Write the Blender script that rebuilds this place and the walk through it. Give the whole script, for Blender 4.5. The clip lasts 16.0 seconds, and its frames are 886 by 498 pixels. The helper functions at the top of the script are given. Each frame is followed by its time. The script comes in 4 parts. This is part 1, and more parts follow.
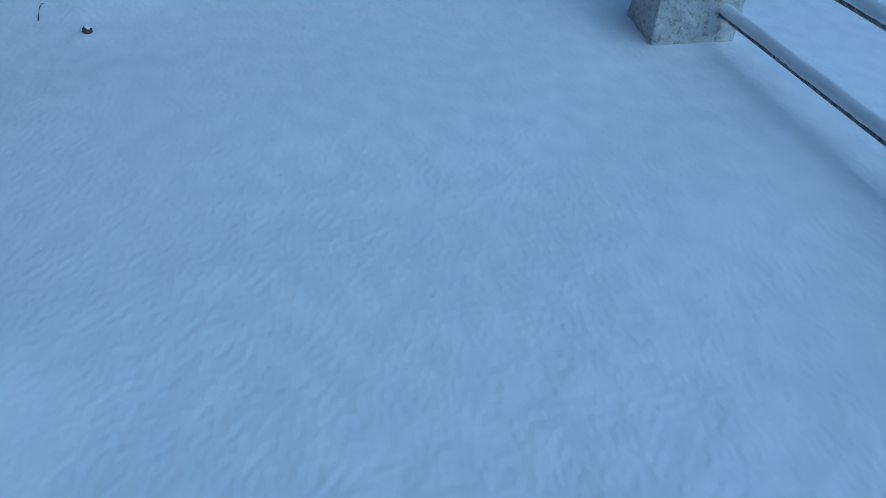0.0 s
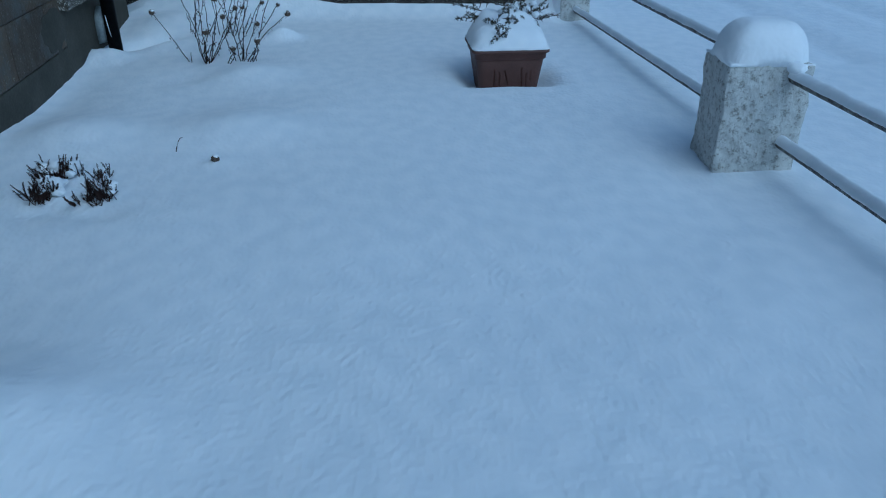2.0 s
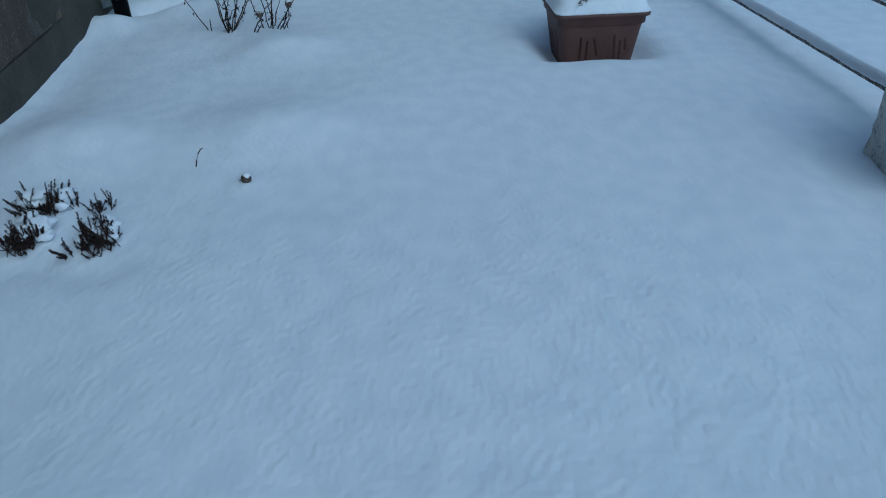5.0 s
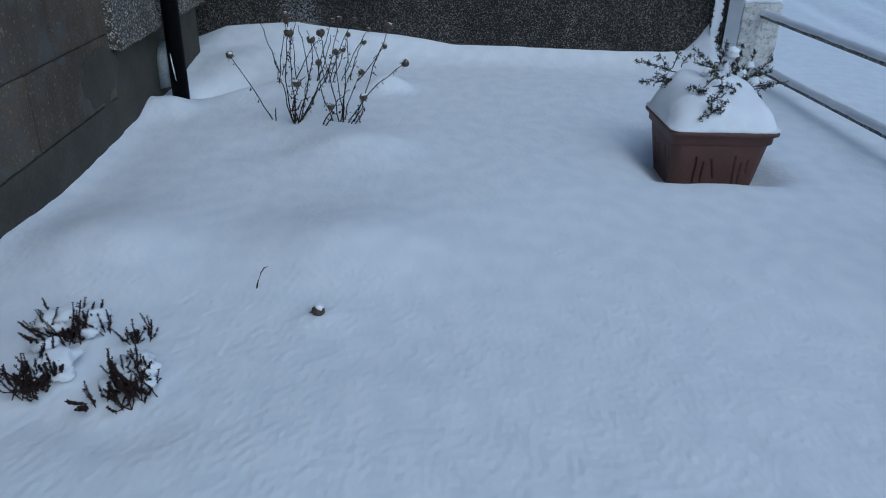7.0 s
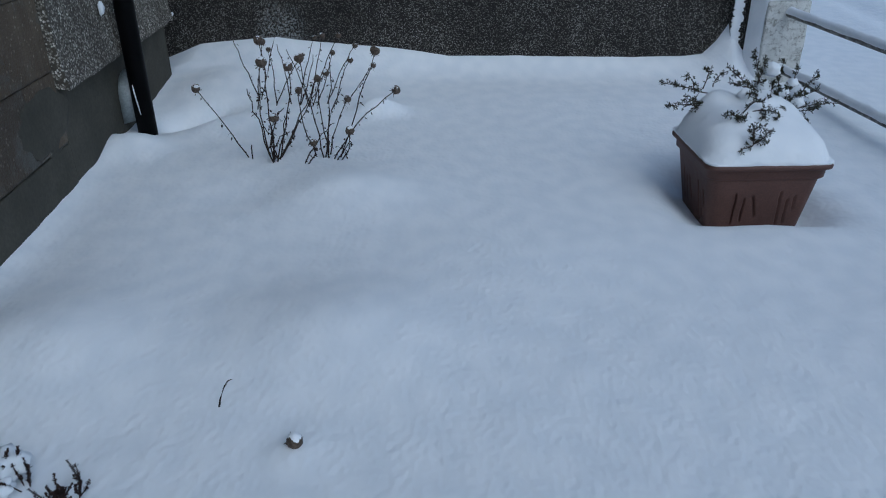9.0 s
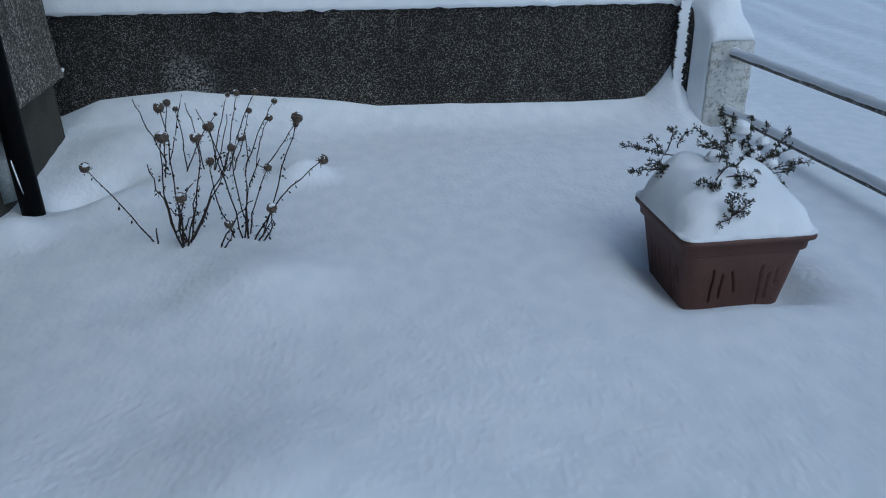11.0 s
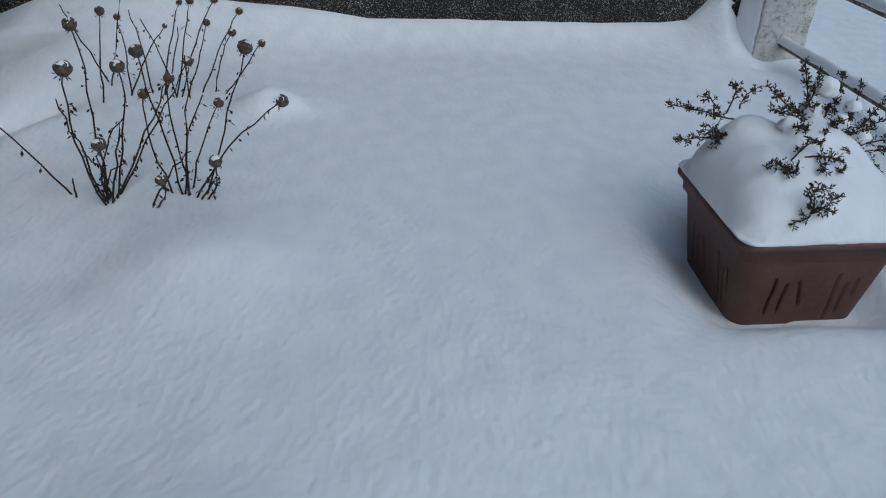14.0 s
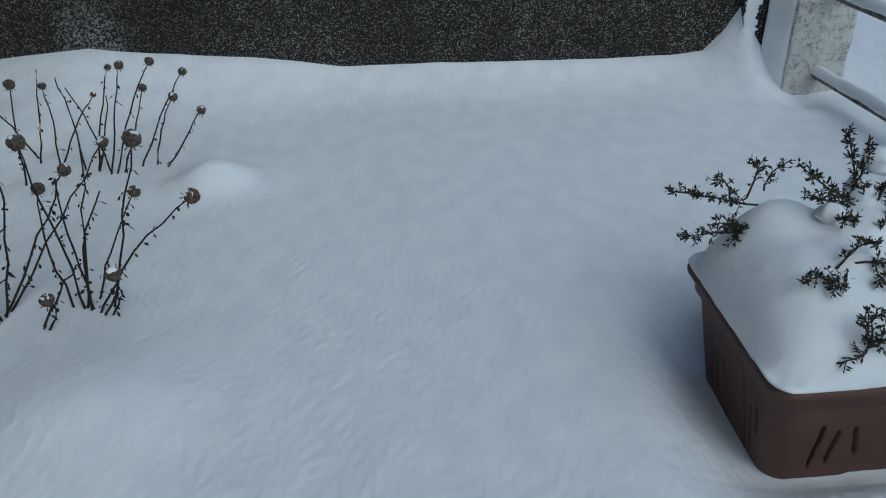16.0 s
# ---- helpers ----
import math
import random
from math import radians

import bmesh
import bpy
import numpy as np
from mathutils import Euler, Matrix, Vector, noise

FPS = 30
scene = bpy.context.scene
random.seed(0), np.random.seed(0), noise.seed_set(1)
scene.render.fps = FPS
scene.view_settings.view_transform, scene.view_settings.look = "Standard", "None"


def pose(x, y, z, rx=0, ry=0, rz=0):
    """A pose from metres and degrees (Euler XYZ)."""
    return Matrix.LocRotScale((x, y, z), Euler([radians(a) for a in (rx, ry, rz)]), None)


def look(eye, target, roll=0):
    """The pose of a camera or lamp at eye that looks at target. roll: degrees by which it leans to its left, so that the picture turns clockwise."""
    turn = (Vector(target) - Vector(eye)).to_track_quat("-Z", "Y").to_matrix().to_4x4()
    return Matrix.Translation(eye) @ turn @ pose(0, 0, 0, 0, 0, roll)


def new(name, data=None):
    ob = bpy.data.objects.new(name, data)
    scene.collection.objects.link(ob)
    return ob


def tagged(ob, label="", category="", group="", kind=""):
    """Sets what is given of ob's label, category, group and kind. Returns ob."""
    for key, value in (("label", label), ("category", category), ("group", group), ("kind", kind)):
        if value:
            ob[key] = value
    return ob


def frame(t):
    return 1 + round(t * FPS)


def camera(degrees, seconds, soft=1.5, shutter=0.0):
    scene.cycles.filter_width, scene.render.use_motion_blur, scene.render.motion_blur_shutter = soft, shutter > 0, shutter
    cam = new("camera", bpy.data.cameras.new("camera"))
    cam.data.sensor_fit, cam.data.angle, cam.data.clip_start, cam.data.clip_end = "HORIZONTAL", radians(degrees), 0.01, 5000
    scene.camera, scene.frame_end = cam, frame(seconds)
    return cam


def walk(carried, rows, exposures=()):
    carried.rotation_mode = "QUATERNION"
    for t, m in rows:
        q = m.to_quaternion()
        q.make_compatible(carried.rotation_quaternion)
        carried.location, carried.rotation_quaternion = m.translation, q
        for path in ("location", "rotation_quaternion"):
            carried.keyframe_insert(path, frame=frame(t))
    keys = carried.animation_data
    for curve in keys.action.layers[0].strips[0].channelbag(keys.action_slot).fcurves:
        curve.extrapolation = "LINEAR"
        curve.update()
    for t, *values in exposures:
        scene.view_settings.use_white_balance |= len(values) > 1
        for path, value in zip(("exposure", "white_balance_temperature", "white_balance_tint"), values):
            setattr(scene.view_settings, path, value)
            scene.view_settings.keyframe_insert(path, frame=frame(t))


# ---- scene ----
cam = camera(61.7, 16.0, soft=1.1)
PATH = [
    (0, (1.531, 1.079, 1.247), (1.78, 2.627, 0.006), 2.9),
    (0.5, (1.541, 1.034, 1.256), (1.74, 2.608, 0.038), 3.6),
    (1, (1.626, 0.909, 1.228), (1.695, 2.615, 0.186), 1.4),
    (1.5, (1.574, 0.82, 1.252), (1.625, 2.635, 0.415), -0.3),
    (2, (1.551, 0.772, 1.266), (1.581, 2.548, 0.345), -0.1),
    (2.5, (1.574, 0.868, 1.259), (1.462, 2.55, 0.183), -1.7),
    (3, (1.664, 1.111, 1.282), (1.333, 2.82, 0.298), -5.1),
    (3.5, (1.602, 1.265, 1.249), (1.31, 2.895, 0.127), -2.1),
    (4, (1.372, 1.48, 1.284), (1.234, 3.181, 0.241), -2.3),
    (4.5, (1.32, 1.584, 1.273), (1.273, 3.273, 0.203), -2.6),
    (7, (0.994, 2.251, 1.153), (0.892, 4.051, 0.287), 1.4),
    (7.5, (0.923, 2.369, 1.198), (0.866, 4.221, 0.446), -0.6),
    (8, (0.956, 2.494, 1.209), (0.828, 4.322, 0.41), -1.0),
    (10.5, (0.928, 3.2, 1.228), (0.957, 4.973, 0.303), -0.3),
    (11, (0.898, 3.282, 1.261), (0.979, 5.098, 0.426), -0.9),
    (11.5, (0.93, 3.362, 1.291), (0.93, 5.206, 0.516), -2.7),
    (12, (1.002, 3.508, 1.295), (0.957, 5.398, 0.641), -1.9),
    (12.5, (1.035, 3.596, 1.265), (0.941, 5.459, 0.544), -0.8),
    (13, (1.053, 3.66, 1.277), (0.853, 5.5, 0.519), -1.7),
    (13.5, (1.029, 3.766, 1.248), (0.957, 5.567, 0.381), 0.4),
    (14, (0.988, 3.947, 1.212), (1.05, 5.636, 0.144), 1.4),
    (14.5, (0.966, 4.005, 1.244), (1.176, 5.745, 0.28), 1.0),
    (15, (1.008, 4.094, 1.241), (1.157, 5.857, 0.308), -1.9),
    (15.5, (1.111, 4.342, 1.172), (1.226, 6.036, 0.115), 0.2),
    (16, (1.226, 4.495, 1.189), (1.195, 6.208, 0.158), -2.3),
]
# exposure and white balance drift of the clip's camera: seconds, stops, kelvin, tint
EXPOSURES = [(0.0, -1.1, 3940, -8), (1.0, -1.09, 3920, -8), (1.5, -1.02, 4120, -9), (3.0, -1.0, 4250, -9), (4.5, -0.98, 4410, -10), (7.0, -0.82, 4900, 0), (8.0, -0.8, 5070, 1), (10.5, -0.9, 5010, -1), (11.0, -0.86, 4990, -1), (11.5, -0.8, 5280, 1), (12.0, -0.72, 5550, 4), (13.0, -0.7, 5780, 5), (13.6, -0.65, 5860, 5), (14.1, -0.78, 5350, -1), (14.5, -0.83, 5150, -3), (16.0, -0.87, 5430, -4)]
walk(cam, [(t, look(eye, target, roll)) for t, eye, target, roll in PATH], EXPOSURES)

# ---------------------------------------------------------------- light
world = bpy.data.worlds.new("overcast_sky")
scene.world = world
world.use_nodes = True
wn = world.node_tree.nodes
sky = wn.new("ShaderNodeTexSky")
sky.sky_type, sky.sun_disc = "NISHITA", False
sky.sun_elevation, sky.sun_rotation = radians(48), radians(150)
sky.air_density, sky.dust_density, sky.ozone_density = 1.0, 3.0, 1.0
wn["Background"].inputs["Strength"].default_value = 0.137
world.node_tree.links.new(sky.outputs["Color"], wn["Background"].inputs["Color"])

sun_data = bpy.data.lights.new("sun", "SUN")
sun_data.energy, sun_data.angle, sun_data.color = 0.88, radians(70), (1.0, 0.99, 0.97)
sun = new("sun", sun_data)
sun.matrix_world = look((4.6, 0.2, 8.6), (0, 5, 0))


# ---------------------------------------------------------------- helpers
def node_material(name):
    m = bpy.data.materials.new(name)
    m.use_nodes = True
    nt = m.node_tree
    return m, nt, nt.nodes["Principled BSDF"]


def add_noise(nt, scale, detail=4, rough=0.55, coord=None):
    n = nt.nodes.new("ShaderNodeTexNoise")
    n.inputs["Scale"].default_value, n.inputs["Detail"].default_value, n.inputs["Roughness"].default_value = scale, detail, rough
    if coord is not None:
        nt.links.new(coord, n.inputs["Vector"])
    return n


def coords(nt):
    return nt.nodes.new("ShaderNodeNewGeometry").outputs["Position"]


def ramp(nt, fac, stops):
    r = nt.nodes.new("ShaderNodeValToRGB")
    while len(r.color_ramp.elements) < len(stops):
        r.color_ramp.elements.new(0.5)
    for e, (p, c) in zip(r.color_ramp.elements, stops):
        e.position, e.color = p, (*c, 1) if len(c) == 3 else c
    nt.links.new(fac, r.inputs["Fac"])
    return r.outputs["Color"]


def blend(nt, fac, a, b, mode="MIX"):
    m = nt.nodes.new("ShaderNodeMix")
    m.data_type, m.blend_type = "RGBA", mode
    for sock, v in ((m.inputs["Factor"], fac), (m.inputs["A"], a), (m.inputs["B"], b)):
        if isinstance(v, (int, float)):
            sock.default_value = v
        elif isinstance(v, tuple):
            sock.default_value = (*v, 1)
        else:
            nt.links.new(v, sock)
    return m.outputs["Result"]


def bump(nt, bsdf, layers):
    """Stacks bumps: (height socket, strength, distance)."""
    last = None
    for height, strength, dist in layers:
        b = nt.nodes.new("ShaderNodeBump")
        b.inputs["Strength"].default_value, b.inputs["Distance"].default_value = strength, dist
        nt.links.new(height, b.inputs["Height"])
        if last is not None:
            nt.links.new(last, b.inputs["Normal"])
        last = b.outputs["Normal"]
    nt.links.new(last, bsdf.inputs["Normal"])


def grainy(name, dark, light, scale, rough=0.8, metal=0.0, fine=120, bump_d=0.004, mid=0.5, spread=0.18):
    """A surface in two tones with stains at one scale and grain at another."""
    m, nt, bs = node_material(name)
    p = coords(nt)
    big, small = add_noise(nt, scale, 5, 0.6, p), add_noise(nt, fine, 3, 0.6, p)
    c = ramp(nt, big.outputs["Fac"], [(mid - spread, dark), (mid + spread, light)])
    g = ramp(nt, small.outputs["Fac"], [(0.3, (0.78, 0.78, 0.78)), (0.7, (1.12, 1.12, 1.12))])
    nt.links.new(blend(nt, 1.0, c, g, "MULTIPLY"), bs.inputs["Base Color"])
    bs.inputs["Roughness"].default_value, bs.inputs["Metallic"].default_value = rough, metal
    bump(nt, bs, [(big.outputs["Fac"], 0.5, bump_d * 2), (small.outputs["Fac"], 0.6, bump_d)])
    return m


def snow_material(name, relief):
    m, nt, bs = node_material(name)
    drift = nt.nodes.new("ShaderNodeMapping")
    drift.inputs["Scale"].default_value = (1.0, 0.74, 1.0)
    nt.links.new(coords(nt), drift.inputs["Vector"])
    p = drift.outputs["Vector"]
    lump, mid, pits, grain = add_noise(nt, 12, 0, 0.4, p), add_noise(nt, 50, 0.4, 0.5, p), nt.nodes.new("ShaderNodeTexVoronoi"), add_noise(nt, 300, 1, 0.5, p)
    pits.feature = "SMOOTH_F1"
    pits.inputs["Scale"].default_value, pits.inputs["Smoothness"].default_value = 26, 0.7
    nt.links.new(p, pits.inputs["Vector"])
    c = ramp(nt, lump.outputs["Fac"], [(0.3, (0.84, 0.86, 0.89)), (0.7, (0.90, 0.91, 0.93))])
    nt.links.new(c, bs.inputs["Base Color"])
    bs.inputs["Roughness"].default_value = 0.62
    bs.inputs["Specular IOR Level"].default_value = 0.25
    bump(nt, bs, [(lump.outputs["Fac"], 0.15 * relief, 0.011), (pits.outputs["Distance"], 0.3 * relief, 0.009), (mid.outputs["Fac"], 0.5 * relief, 0.0095), (grain.outputs["Fac"], 0.2, 0.0009)])
    return m


def pebbledash(name, matrix, chips, size=95, stain=(0.45, 0.42, 0.4), worn=None, amount=0.5, pieces=False, bright=0.92):
    """Stone chips thrown into a mortar, weathered in patches."""
    m, nt, bs = node_material(name)
    p = coords(nt)
    wob = add_noise(nt, 60, 2, 0.5, p)
    mixv = nt.nodes.new("ShaderNodeVectorMath")
    mixv.operation = "MULTIPLY_ADD"
    nt.links.new(wob.outputs["Color"], mixv.inputs[0])
    mixv.inputs[1].default_value = (0.006, 0.006, 0.006)
    nt.links.new(p, mixv.inputs[2])
    v = nt.nodes.new("ShaderNodeTexVoronoi")
    v.inputs["Scale"].default_value = size
    nt.links.new(mixv.outputs[0], v.inputs["Vector"])
    sep = nt.nodes.new("ShaderNodeSeparateColor")
    nt.links.new(v.outputs["Color"], sep.inputs["Color"])
    tone = ramp(nt, sep.outputs["Red"], [(0.0, matrix), (amount, matrix), (amount + (1 - amount) * 0.12, chips[0]), (amount + (1 - amount) * 0.64, chips[1]), (amount + (1 - amount) * bright, chips[2])])
    inside = ramp(nt, v.outputs["Distance"], [(0.38, (1, 1, 1)), (0.62, (0, 0, 0))])
    c = blend(nt, inside, matrix, tone)
    big = add_noise(nt, 1.7, 5, 0.65, p)
    c = blend(nt, 1.0, c, ramp(nt, big.outputs["Fac"], [(0.35, stain), (0.62, (1.0, 1.0, 1.0))]), "MULTIPLY")
    streak = nt.nodes.new("ShaderNodeMapping")
    streak.inputs["Scale"].default_value = (5, 5, 0.5)
    nt.links.new(p, streak.inputs["Vector"])
    run = add_noise(nt, 1.5, 4, 0.6, streak.outputs["Vector"])
    c = blend(nt, 1.0, c, ramp(nt, run.outputs["Fac"], [(0.4, (0.72, 0.7, 0.68)), (0.6, (1.05, 1.05, 1.05))]), "MULTIPLY")
    if worn:
        dist = nt.nodes.new("ShaderNodeVectorMath")
        dist.operation = "DISTANCE"
        nt.links.new(p, dist.inputs[0])
        dist.inputs[1].default_value = worn
        ragged = add_noise(nt, 28, 5, 0.8, p)
        add = nt.nodes.new("ShaderNodeMath")
        add.operation = "MULTIPLY_ADD"
        nt.links.new(ragged.outputs["Fac"], add.inputs[0])
        add.inputs[1].default_value = 0.4
        nt.links.new(dist.outputs["Value"], add.inputs[2])
        crumbs = add_noise(nt, 75, 3, 0.6, p)
        spots = ramp(nt, crumbs.outputs["Fac"], [(0.5, (0, 0, 0)), (0.56, (1, 1, 1))])
        c = blend(nt, blend(nt, 1.0, ramp(nt, add.outputs[0], [(0.28, (0.8, 0.8, 0.8)), (0.4, (0, 0, 0))]), spots, "MULTIPLY"), c, (0.36, 0.36, 0.35))
    if pieces:
        each = nt.nodes.new("ShaderNodeObjectInfo")
        c = blend(nt, 1.0, c, ramp(nt, each.outputs["Random"], [(0.0, (0.74, 0.75, 0.78)), (0.45, (1.0, 0.96, 0.9)), (1.0, (1.22, 1.16, 1.08))]), "MULTIPLY")
        film = add_noise(nt, 3.2, 6, 0.7, p)
        c = blend(nt, ramp(nt, film.outputs["Fac"], [(0.52, (0, 0, 0)), (0.62, (0.8, 0.8, 0.8))]), c, (0.105, 0.101, 0.088))
    nt.links.new(c, bs.inputs["Base Color"])
    bs.inputs["Roughness"].default_value = 0.85
    bump(nt, bs, [(v.outputs["Distance"], 0.9, -0.006), (big.outputs["Fac"], 0.3, 0.01)])
    return m


GROUND_SNOW = snow_material("wind_packed_snow", 0.85)
SNOW = snow_material("fresh_snow", 0.5)
DASH_LOW = pebbledash("dark_pebbledash", (0.013, 0.0115, 0.010), [(0.03, 0.026, 0.022), (0.115, 0.102, 0.088), (0.5, 0.46, 0.41)], 200, (0.5, 0.49, 0.48), (-0.46, 8.05, 0.27), 0.28, False, 0.72)
DASH_TALL = pebbledash("brown_pebbledash", (0.085, 0.073, 0.058), [(0.16, 0.143, 0.119), (0.28, 0.255, 0.22), (0.62, 0.58, 0.52)], 118, (0.7, 0.68, 0.66), None, 0.3)
DASH_PIER = pebbledash("weathered_pebbledash", (0.055, 0.044, 0.032), [(0.10, 0.085, 0.063), (0.19, 0.165, 0.13), (0.42, 0.38, 0.32)], 130, (0.55, 0.52, 0.48), None, 0.35)
DASH_HOUSE = pebbledash("grey_pebbledash", (0.08, 0.071, 0.056), [(0.21, 0.19, 0.155), (0.42, 0.385, 0.325), (0.8, 0.75, 0.67)], 105, (0.78, 0.77, 0.76), None, 0.2)
PLINTH = grainy("cement_render", (0.04, 0.0365, 0.026), (0.078, 0.071, 0.053), 3.0, 0.85, 0, 60, 0.002)
BLOCK = pebbledash("aggregate_block", (0.132, 0.104, 0.074), [(0.105, 0.083, 0.06), (0.18, 0.148, 0.11), (0.32, 0.28, 0.225)], 95, (0.6, 0.58, 0.56), None, 0.76, True)
MORTAR = grainy("mortar", (0.075, 0.068, 0.055), (0.135, 0.12, 0.098), 14, 0.9, 0, 150, 0.002)
BLACK_PIPE = grainy("black_plastic", (0.003, 0.003, 0.0035), (0.006, 0.006, 0.0065), 4, 0.5, 0, 40, 0.0005)
BLACK_PIPE.node_tree.nodes["Principled BSDF"].inputs["Specular IOR Level"].default_value = 0.05
PALE_PLASTIC = grainy("pale_plastic", (0.30, 0.34, 0.35), (0.42, 0.46, 0.47), 10, 0.5, 0, 80, 0.0005)
TERRACOTTA = grainy("brown_plastic_terracotta", (0.08, 0.037, 0.027), (0.122, 0.058, 0.043), 5, 0.62, 0, 160, 0.0008)
SOIL = grainy("soil", (0.02, 0.015, 0.012), (0.05, 0.04, 0.03), 20, 0.95, 0, 90, 0.01)
STEM = grainy("dry_stem", (0.012, 0.007, 0.0055), (0.036, 0.021, 0.015), 60, 0.85, 0, 300, 0.0006)
SEED = grainy("dry_seed_head", (0.026, 0.019, 0.015), (0.16, 0.12, 0.09), 120, 0.9, 0, 500, 0.001)
HEATHER = grainy("heather_foliage", (0.012, 0.009, 0.008), (0.06, 0.028, 0.022), 70, 0.85, 0, 300, 0.001)
TWIG = grainy("brown_twig", (0.03, 0.02, 0.016), (0.07, 0.045, 0.035), 60, 0.8, 0, 300, 0.0006)
LEAF = grainy("evergreen_leaf", (0.014, 0.016, 0.008), (0.06, 0.06, 0.027), 45, 0.75, 0, 200, 0.0004)
STEEL = grainy("galvanised_steel", (0.16, 0.16, 0.155), (0.27, 0.27, 0.26), 8, 0.55, 0.5, 70, 0.001)


def painted_post_material():
    m, nt, bs = node_material("peeling_white_paint")
    p = coords(nt)
    patches, chips, grain = add_noise(nt, 14, 7, 0.75, p), add_noise(nt, 34, 9, 0.8, p), add_noise(nt, 150, 3, 0.6, p)
    paint = ramp(nt, patches.outputs["Fac"], [(0.3, (0.50, 0.49, 0.455)), (0.5, (0.64, 0.635, 0.605)), (0.72, (0.76, 0.755, 0.72))])
    bare = ramp(nt, grain.outputs["Fac"], [(0.3, (0.19, 0.185, 0.165)), (0.7, (0.42, 0.41, 0.375))])
    mask = ramp(nt, chips.outputs["Fac"], [(0.51, (0, 0, 0)), (0.59, (1, 1, 1))])
    c = blend(nt, mask, paint, bare)
    nt.links.new(c, bs.inputs["Base Color"])
    bs.inputs["Roughness"].default_value = 0.75
    bump(nt, bs, [(patches.outputs["Fac"], 0.6, 0.02), (chips.outputs["Fac"], 0.8, 0.008), (grain.outputs["Fac"], 0.5, 0.003)])
    return m


def rail_material():
    m, nt, bs = node_material("painted_steel_rail")
    p = coords(nt)
    a, b = add_noise(nt, 30, 5, 0.7, p), add_noise(nt, 140, 3, 0.6, p)
    c = ramp(nt, a.outputs["Fac"], [(0.42, (0.03, 0.022, 0.018)), (0.54, (0.14, 0.135, 0.12)), (0.72, (0.4, 0.41, 0.39))])
    nt.links.new(c, bs.inputs["Base Color"])
    bs.inputs["Roughness"].default_value = 0.6
    bump(nt, bs, [(a.outputs["Fac"], 0.5, 0.004), (b.outputs["Fac"], 0.4, 0.001)])
    return m


POST = painted_post_material()
RAIL = rail_material()


def to_object(name, bm, mat, smooth=True):
    me = bpy.data.meshes.new(name)
    bm.normal_update()
    bm.to_mesh(me)
    bm.free()
    for mm in (mat if isinstance(mat, (list, tuple)) else (mat,)):
        me.materials.append(mm)
    if smooth:
        me.polygons.foreach_set("use_smooth", [True] * len(me.polygons))
    return new(name, me)


def part(name, bm, mat, parent, label="", smooth=True):
    ob = to_object(name, bm, mat, smooth)
    ob.parent = parent
    return tagged(ob, label=label)


def thing(name, label, category, place=(0, 0, 0), group="", kind=""):
    ob = new(name)
    ob.location = place
    ob.empty_display_size = 0.1
    return tagged(ob, label, category, group, kind)


def box_bm(lo, hi, bevel=0.0, seg=2, bm=None):
    own = bm is None
    bm = bmesh.new() if own else bm
    r = bmesh.ops.create_cube(bm, size=1.0)
    c, s = [(a + b) / 2 for a, b in zip(lo, hi)], [b - a for a, b in zip(lo, hi)]
    for v in r["verts"]:
        v.co = Vector([v.co[i] * s[i] + c[i] for i in range(3)])
    if bevel:
        es = list({e for v in r["verts"] for e in v.link_edges})
        bmesh.ops.bevel(bm, geom=es, offset=bevel, segments=seg, affect="EDGES", profile=0.6)
    return bm


def rough_box_bm(lo, hi, step=0.03, amp=0.006, top_scale=(1, 1), freq=9.0, seed=0.0, bevel=0.012):
    """A box whose faces are divided and worn, tapering to top_scale at its top."""
    bm = box_bm(lo, hi, bevel, 2)
    size = max(hi[i] - lo[i] for i in range(3))
    cuts = max(1, min(24, int(size / step)))
    long_edges = [e for e in bm.edges if e.calc_length() > step * 1.5]
    bmesh.ops.subdivide_edges(bm, edges=long_edges, cuts=cuts, use_grid_fill=True)
    cx, cy = (lo[0] + hi[0]) / 2, (lo[1] + hi[1]) / 2
    bm.normal_update()
    for v in bm.verts:
        k = (v.co.z - lo[2]) / (hi[2] - lo[2])
        p = Vector((v.co.x, v.co.y, v.co.z)) * freq + Vector((seed, seed, seed))
        d = noise.noise(p) + 0.5 * noise.noise(p * 2.7)
        n = v.normal.copy()
        v.co.x = cx + (v.co.x - cx) * (1 + (top_scale[0] - 1) * k)
        v.co.y = cy + (v.co.y - cy) * (1 + (top_scale[1] - 1) * k)
        v.co += n * d * amp
    return bm


def tube_bm(points, radii, seg=8, bm=None, closed=True):
    """A tube along points; radii one for each point."""
    bm = bmesh.new() if bm is None else bm
    rings = []
    pts = [Vector(p) for p in points]
    for i, p in enumerate(pts):
        d = (pts[min(i + 1, len(pts) - 1)] - pts[max(i - 1, 0)]).normalized()
        a = d.cross(Vector((0, 0, 1)) if abs(d.z) < 0.9 else Vector((1, 0, 0))).normalized()
        b = d.cross(a)
        rings.append([bm.verts.new(p + (a * math.cos(2 * math.pi * j / seg) + b * math.sin(2 * math.pi * j / seg)) * radii[i]) for j in range(seg)])
    for r0, r1 in zip(rings, rings[1:]):
        for j in range(seg):
            bm.faces.new((r0[j], r0[(j + 1) % seg], r1[(j + 1) % seg], r1[j]))
    if closed:
        bm.faces.new(rings[0])
        bm.faces.new(list(reversed(rings[-1])))
    bmesh.ops.recalc_face_normals(bm, faces=bm.faces)
    return bm


